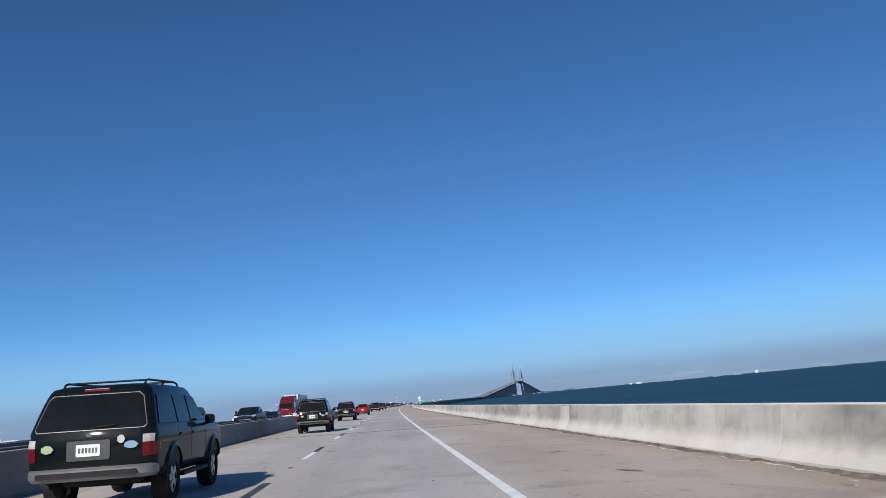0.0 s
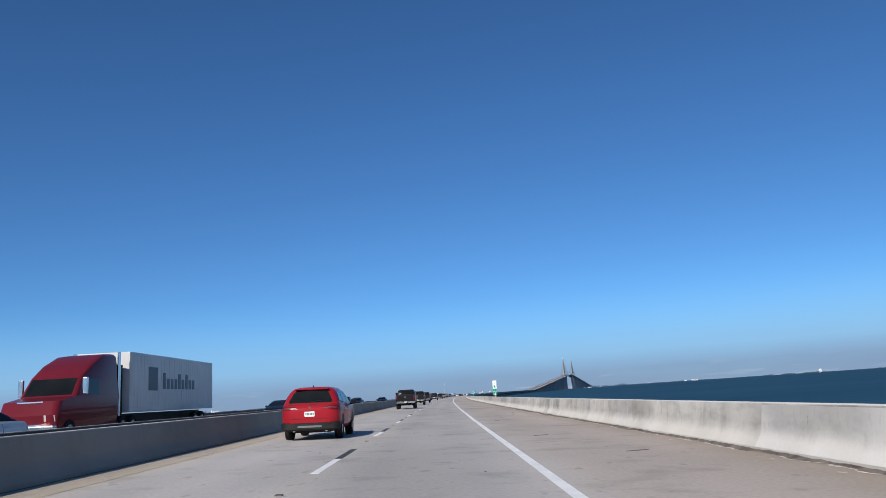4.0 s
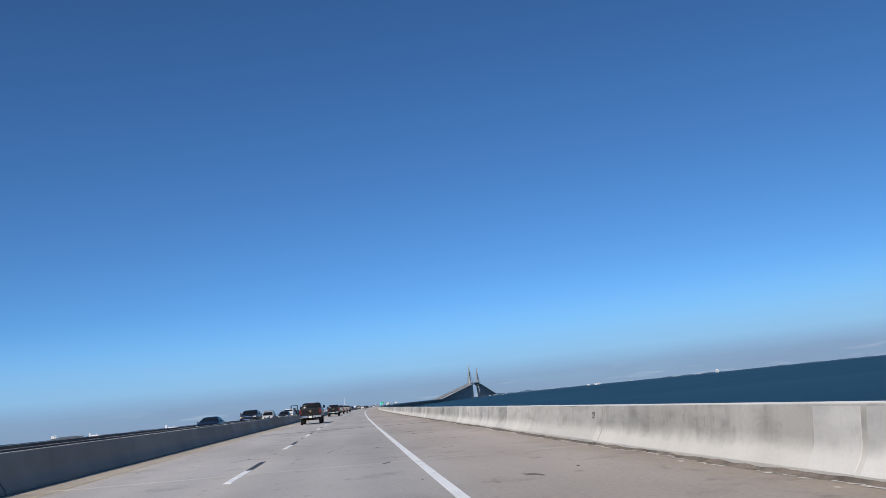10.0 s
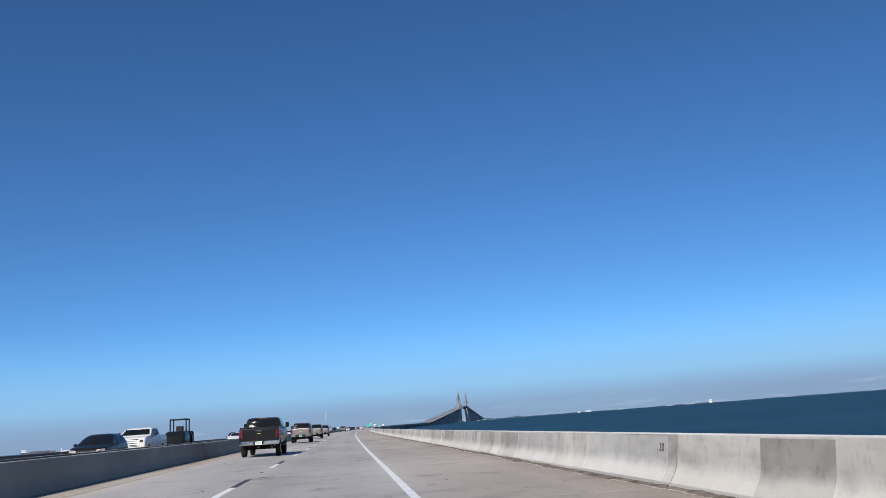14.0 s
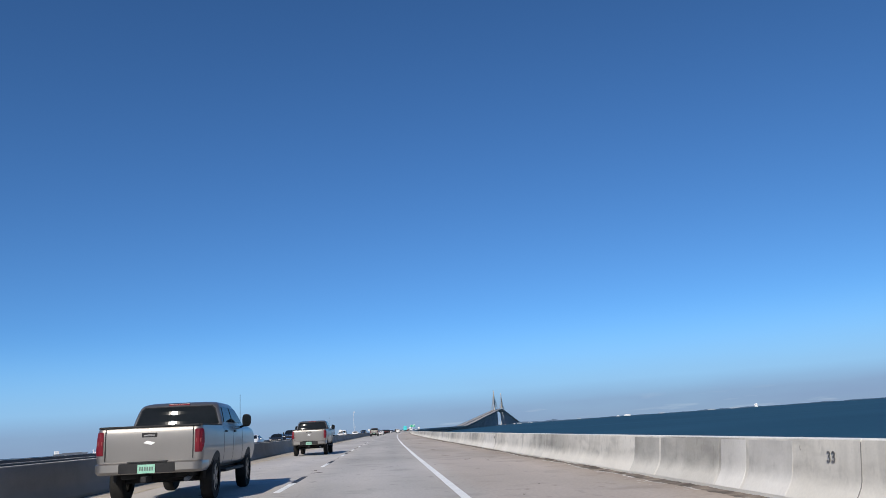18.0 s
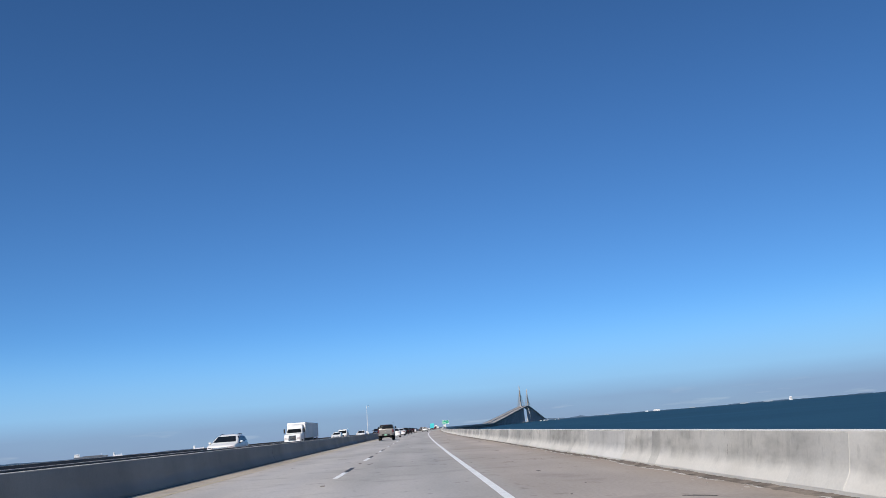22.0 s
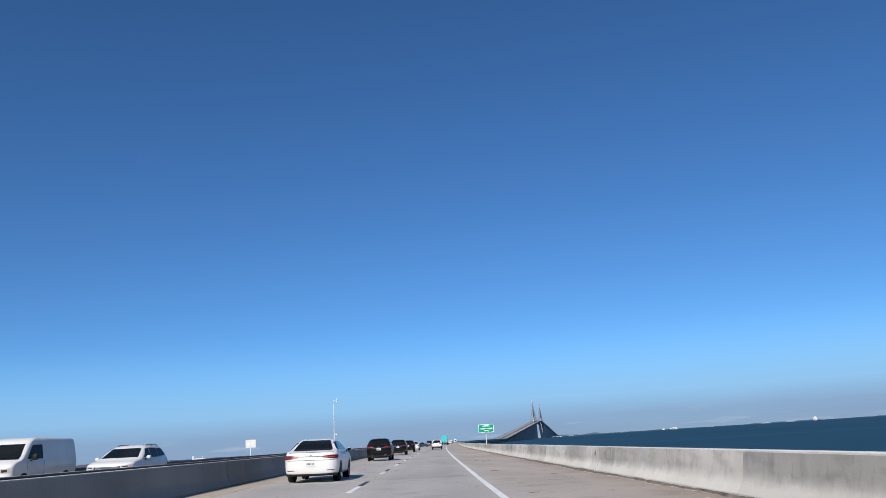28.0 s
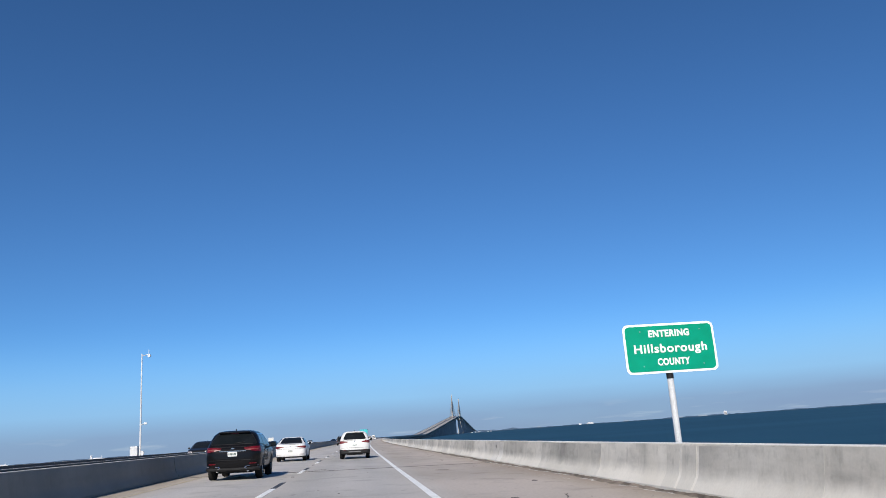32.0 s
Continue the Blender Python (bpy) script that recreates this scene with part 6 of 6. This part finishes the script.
def chips(seed, n, x0, x1, lo, hi, thick):
    """Loose chips and crumbs, many small uneven pieces."""
    r = random.Random(seed)
    bm = bmesh.new()
    for _ in range(n):
        x, y, d, a0 = r.uniform(x0, x1), r.uniform(0.2, SPAN - 0.2), r.uniform(lo, hi), r.uniform(0, 6)
        k = 6
        top = [bm.verts.new((x + d * 0.6 * r.uniform(0.6, 1.1) * math.cos(a0 + 6.283 * i / k), y + d * 1.6 * r.uniform(0.6, 1.1) * math.sin(a0 + 6.283 * i / k), thick * r.uniform(0.6, 1.2))) for i in range(k)]
        low = [bm.verts.new((v.co.x, v.co.y, -0.005)) for v in top]
        bm.faces.new(top)
        for i in range(k):
            bm.faces.new((top[i], low[i], low[(i + 1) % k], top[(i + 1) % k]))
    return bm


def paint_rim(seed):
    """Broken pale flakes along the outer edge of the dirt."""
    r = random.Random(seed + 500)
    bm, on, left = bmesh.new(), False, 0
    for (xa, ya), (xb, yb) in zip(EDGE[seed], EDGE[seed][1:]):
        if left <= 0:
            on = not on
            left = r.choice((3, 5, 8, 12)) if on else r.choice((1, 2, 3, 6))
        left -= 1
        if on:
            k = 5
            w = [r.uniform(0.015, 0.10) for _ in range(k + 1)]
            j = [r.uniform(-0.03, 0.03) for _ in range(k + 1)]
            for i in range(k):
                if r.random() < 0.82:
                    q = []
                    for u, sgn in ((i, -1), (i + 1, -1), (i + 1, 1), (i, 1)):
                        x, y = xa + (xb - xa) * u / k, ya + (yb - ya) * u / k
                        q.append(bm.verts.new((x - 0.03 + j[u] + sgn * w[u] * 0.5, y, 0.006)))
                    bm.faces.new(q)
    return bm


dirts = [part("gutter_dirt", dirt_strip(20 + i), dirt_mat, bridge, "brown dirt along the parapet's foot", smooth=70) for i in range(3)]
crumbs = [part("concrete_crumbs", chips(40 + i, 42, 7.06, 7.36, 0.012, 0.07, 0.006), pale_mat, bridge, "pale crumbs of concrete") for i in range(3)]
specks = [part("road_specks", chips(60 + i, 16, -3.2, 6.8, 0.015, 0.06, 0.006), spall_mat, bridge, "small dark specks on the road") for i in range(3)]
flakes = [part("paint_flakes", paint_rim(20 + i), flake_mat, bridge, "broken pale flakes beside the gutter dirt") for i in range(3)]
for o in dirts + crumbs + specks + flakes:
    tagged(o, kind="stuff")
for k in range(FIRST, 50):
    for grp in (dirts, crumbs, specks, flakes):
        o, m = grp[k % 3], span_deck(s_of(k), SPAN)
        if k < FIRST + 3:
            o.matrix_basis = m
        else:
            tagged(again(o, m), o["label"], kind="stuff")

spalls = []
for i in range(5):
    r = random.Random(80 + i)
    n = 30
    bm = bmesh.new()
    wob = [(r.uniform(0.1, 0.34) / (1 + 0.25 * q), q, r.uniform(0, 6.28)) for q in (2, 3, 5, 8)]
    rim = [0.72 + sum(a * math.sin(q * 6.283 * k / n + ph) for a, q, ph in wob) + r.uniform(-0.09, 0.09) for k in range(n)]
    top = [bm.verts.new((0.13 * max(0.15, d) * math.cos(6.283 * k / n), 0.36 * max(0.15, d) * math.sin(6.283 * k / n), 0.005)) for k, d in enumerate(rim)]
    low = [bm.verts.new((v.co.x * 1.1, v.co.y * 1.1, -0.004)) for v in top]
    bm.faces.new(top)
    for k in range(n):
        bm.faces.new((top[k], low[k], low[(k + 1) % n], top[(k + 1) % n]))
    spalls.append(bm)
spalls = [part("spall", b, spall_mat, bridge, "dark worn spot in the concrete") for b in spalls]
for i in range(150):
    s = -40 + 6.4 * i + rnd.uniform(-2.5, 2.5)
    X = rnd.choice([rnd.uniform(4.4, 5.4), rnd.uniform(4.3, 7.0), rnd.uniform(4.4, 6.4), rnd.uniform(0.25, 0.7), rnd.uniform(-3.2, 3.2)])
    m = on_deck(s, X, 0, rnd.uniform(-70, 70)) @ Matrix.Diagonal((*(rnd.uniform(0.4, 0.9),) * 2, 1, 1))
    o = spalls[i % 5]
    if i < 5:
        o.matrix_basis = m
    else:
        again(o, m)
mk = None
for k in range(-3, 80):
    m = on_deck(D_END + DASH * k + 3.3, 0.0)
    mk = again(mk, m) if mk else part("road_marker", boxed(-0.05, 0.05, -0.05, 0.05, -0.002, 0.016, 0.006), spall_mat, bridge, "small raised road marker", m=m)
lseal = None
for k in range(FIRST + 1, 52):
    m = on_deck(s_of(k), 0, 0)
    prof = [(TOE_L - x + 0.003, z) for x, z in wall[1:8]] + [(TOE_L - 0.30, 0.83), (TOE_L - 0.30, 0.07)]
    lseal = again(lseal, m) if lseal else part("joint_seal", drawn(prof, -0.004, 0.004), joint_mat, rail_l, "dark sealed joint in the parapet", m=m)

# long fine cracks
def crack(seed, L):
    r = random.Random(seed)
    bm, x, w, rows, n = bmesh.new(), 0.0, 0.018, [], 14
    for i in range(n + 1):
        x += r.uniform(-0.05, 0.05)
        w = max(0.006, min(0.03, w + r.uniform(-0.008, 0.008))) * (0.3 if i in (0, n) else 1)
        rows.append((bm.verts.new((L * i / n - L / 2, x - w, 0.0045)), bm.verts.new((L * i / n - L / 2, x + w, 0.0045))))
        w = max(w, 0.01)
    for a, b in zip(rows, rows[1:]):
        bm.faces.new((a[0], b[0], b[1], a[1]))
    return part("crack", bm, spall_mat, bridge, "fine dark crack in the concrete")


cracks = [crack(200 + i, 1.6 + 0.5 * i) for i in range(4)]
for i in range(60):
    X = rnd.choice([rnd.uniform(4.8, 6.2), rnd.uniform(4.8, 6.2), rnd.uniform(4.6, 6.6), rnd.uniform(-2.6, 2.6)])
    m = on_deck(-30 + 15.2 * i + rnd.uniform(-5, 5), X, 0, rnd.choice([rnd.uniform(-14, 14), rnd.uniform(70, 110)]))
    if i < 4:
        cracks[i].matrix_basis = m
    else:
        again(cracks[i % 4], m)

# patched lengths of the right parapet, paler or duller than the rest, and the dark strip at the left one's foot
face = [(x - 0.002, z) for x, z in wall[1:8]] + [(x + 0.012, z) for x, z in reversed(wall[1:8])]
patches = []
for i, (L, mat) in enumerate(((0.9, fresh_mat), (1.6, dull_mat), (2.8, dull_mat), (4.5, fresh_mat), (0.6, dull_mat), (3.6, dull_mat), (1.3, fresh_mat), (6.0, dull_mat))):
    patches.append(part("concrete_patch", drawn([(TOE_R + x, z) for x, z in face], 0.0, L), mat, rail_r, "pale patched length of parapet" if mat is fresh_mat else "dull stained length of parapet", smooth=25))
s, i = -25.0, 0
pr = random.Random(77)
while s < 860:
    k = i if i < 8 else pr.choice((0, 1, 2, 3, 4, 4, 5, 6, 6, 0, 7))
    L = (0.9, 1.6, 2.8, 4.5, 0.6, 3.6, 1.3, 6.0)[k]
    n = int((s - S_29) // SPAN) + 29
    if s + L > s_of(n + 1) - 0.05:
        n, s = n + 1, s_of(n + 1) + 0.4
    m = span_deck(s_of(n), SPAN) @ Matrix.Translation((0, s - s_of(n), 0))
    if i < 8:
        patches[k].matrix_basis = m
    else:
        again(patches[k], m)
    s += L + pr.choice((0.1, 1.2, 2.5, 4.0, 6.5, 10.0))
    i += 1
foot_line = None
for k in range(FIRST, LAST):
    m = span_deck(s_of(k), SPAN)
    foot_line = again(foot_line, m) if foot_line else part("foot_seam", boxed(TOE_L - 0.01, TOE_L + 0.05, 0.03, SPAN - 0.03, -0.01, 0.006), joint_mat, bridge, "dark strip along the parapet's foot", m=m)
# pale cap laid on the right parapet to show its top as sunlit
cap = None
for k in range(FIRST, LAST):
    m = span_deck(s_of(k), SPAN)
    cap = again(cap, m) if cap else part("coping", boxed(TOE_R + 0.222, TOE_R + 0.44, 0.03, SPAN - 0.03, 0.80, 0.828, 0.005), sunlit_top_mat, rail_r, "pale cap added for the right parapet's sunlit top", m=m)

# short dark scuffs and rust runs on the parapet's face
scuff_mat = shader("dull_scuff", (0.30, 0.28, 0.25), (0.42, 0.395, 0.35), 0.9, 6.0, 40, 0.0)
scuffs = []
for i in range(4):
    r = random.Random(300 + i)
    bm, rows, n = bmesh.new(), [], 7
    y, tall = 0.0, 0.07 + 0.045 * i
    for k in range(n + 1):
        z = 0.74 - 0.05 * i - tall * k / n
        y += r.uniform(-0.012, 0.012)
        w = 0.016 * r.uniform(0.5, 1.2) * (0.35 if k in (0, n) else 1.0)
        x = TOE_R + 0.163 + (z - 0.44) * 0.12 - 0.004
        rows.append((bm.verts.new((x, y - w, z)), bm.verts.new((x, y + w, z))))
    for a, b in zip(rows, rows[1:]):
        bm.faces.new((a[0], b[0], b[1], a[1]))
    scuffs.append(part("scuff", bm, scuff_mat, rail_r, "short dull scuff on the parapet"))
sr = random.Random(91)
for i in range(84):
    s = -20.0 + 10.3 * i + sr.uniform(-3.5, 3.5)
    m = on_deck(s, 0)
    if i < 4:
        scuffs[i].matrix_basis = m
    else:
        again(scuffs[sr.randrange(4)], m)

# small white boats on the water by the far bridge's end
def boat(x, y, turn, L):
    t = thing("motor_boat", pose(x, y, -7.0, 0, 0, turn), "small white motor boat with a low cabin on the bay", "boat", "boats by the far bridge")
    part("hull", ringed([(-0.2, -L / 2, L / 2 - 1.2, 1.1, 0.9), (0.9, -L / 2, L / 2, 1.6, 1.3), (1.3, -L / 2, L / 2 + 0.2, 1.65, 1.3)], 5), white_far, t, smooth=40)
    part("cabin", ringed([(1.3, -L * 0.25, L * 0.15, 1.1, 0.3), (2.3, -L * 0.22, L * 0.05, 0.95, 0.3), (2.5, -L * 0.2, L * 0.02, 0.85, 0.3)], 4), white_far, t, smooth=40)
    part("mast", rod(bmesh.new(), (0, -L * 0.1, 2.4), (0, -L * 0.1, 5.0), 0.06), white_far, t)


for az, far, turn, L in ((12.75, 3300, 70, 12), (13.0, 3420, 95, 9), (13.25, 3250, 80, 14), (13.9, 3150, 100, 8), (14.1, 3240, 60, 10)):
    x, y = 28 + far * math.sin(radians(az)), 740 + far * math.cos(radians(az))
    boat(x, y, turn, L)
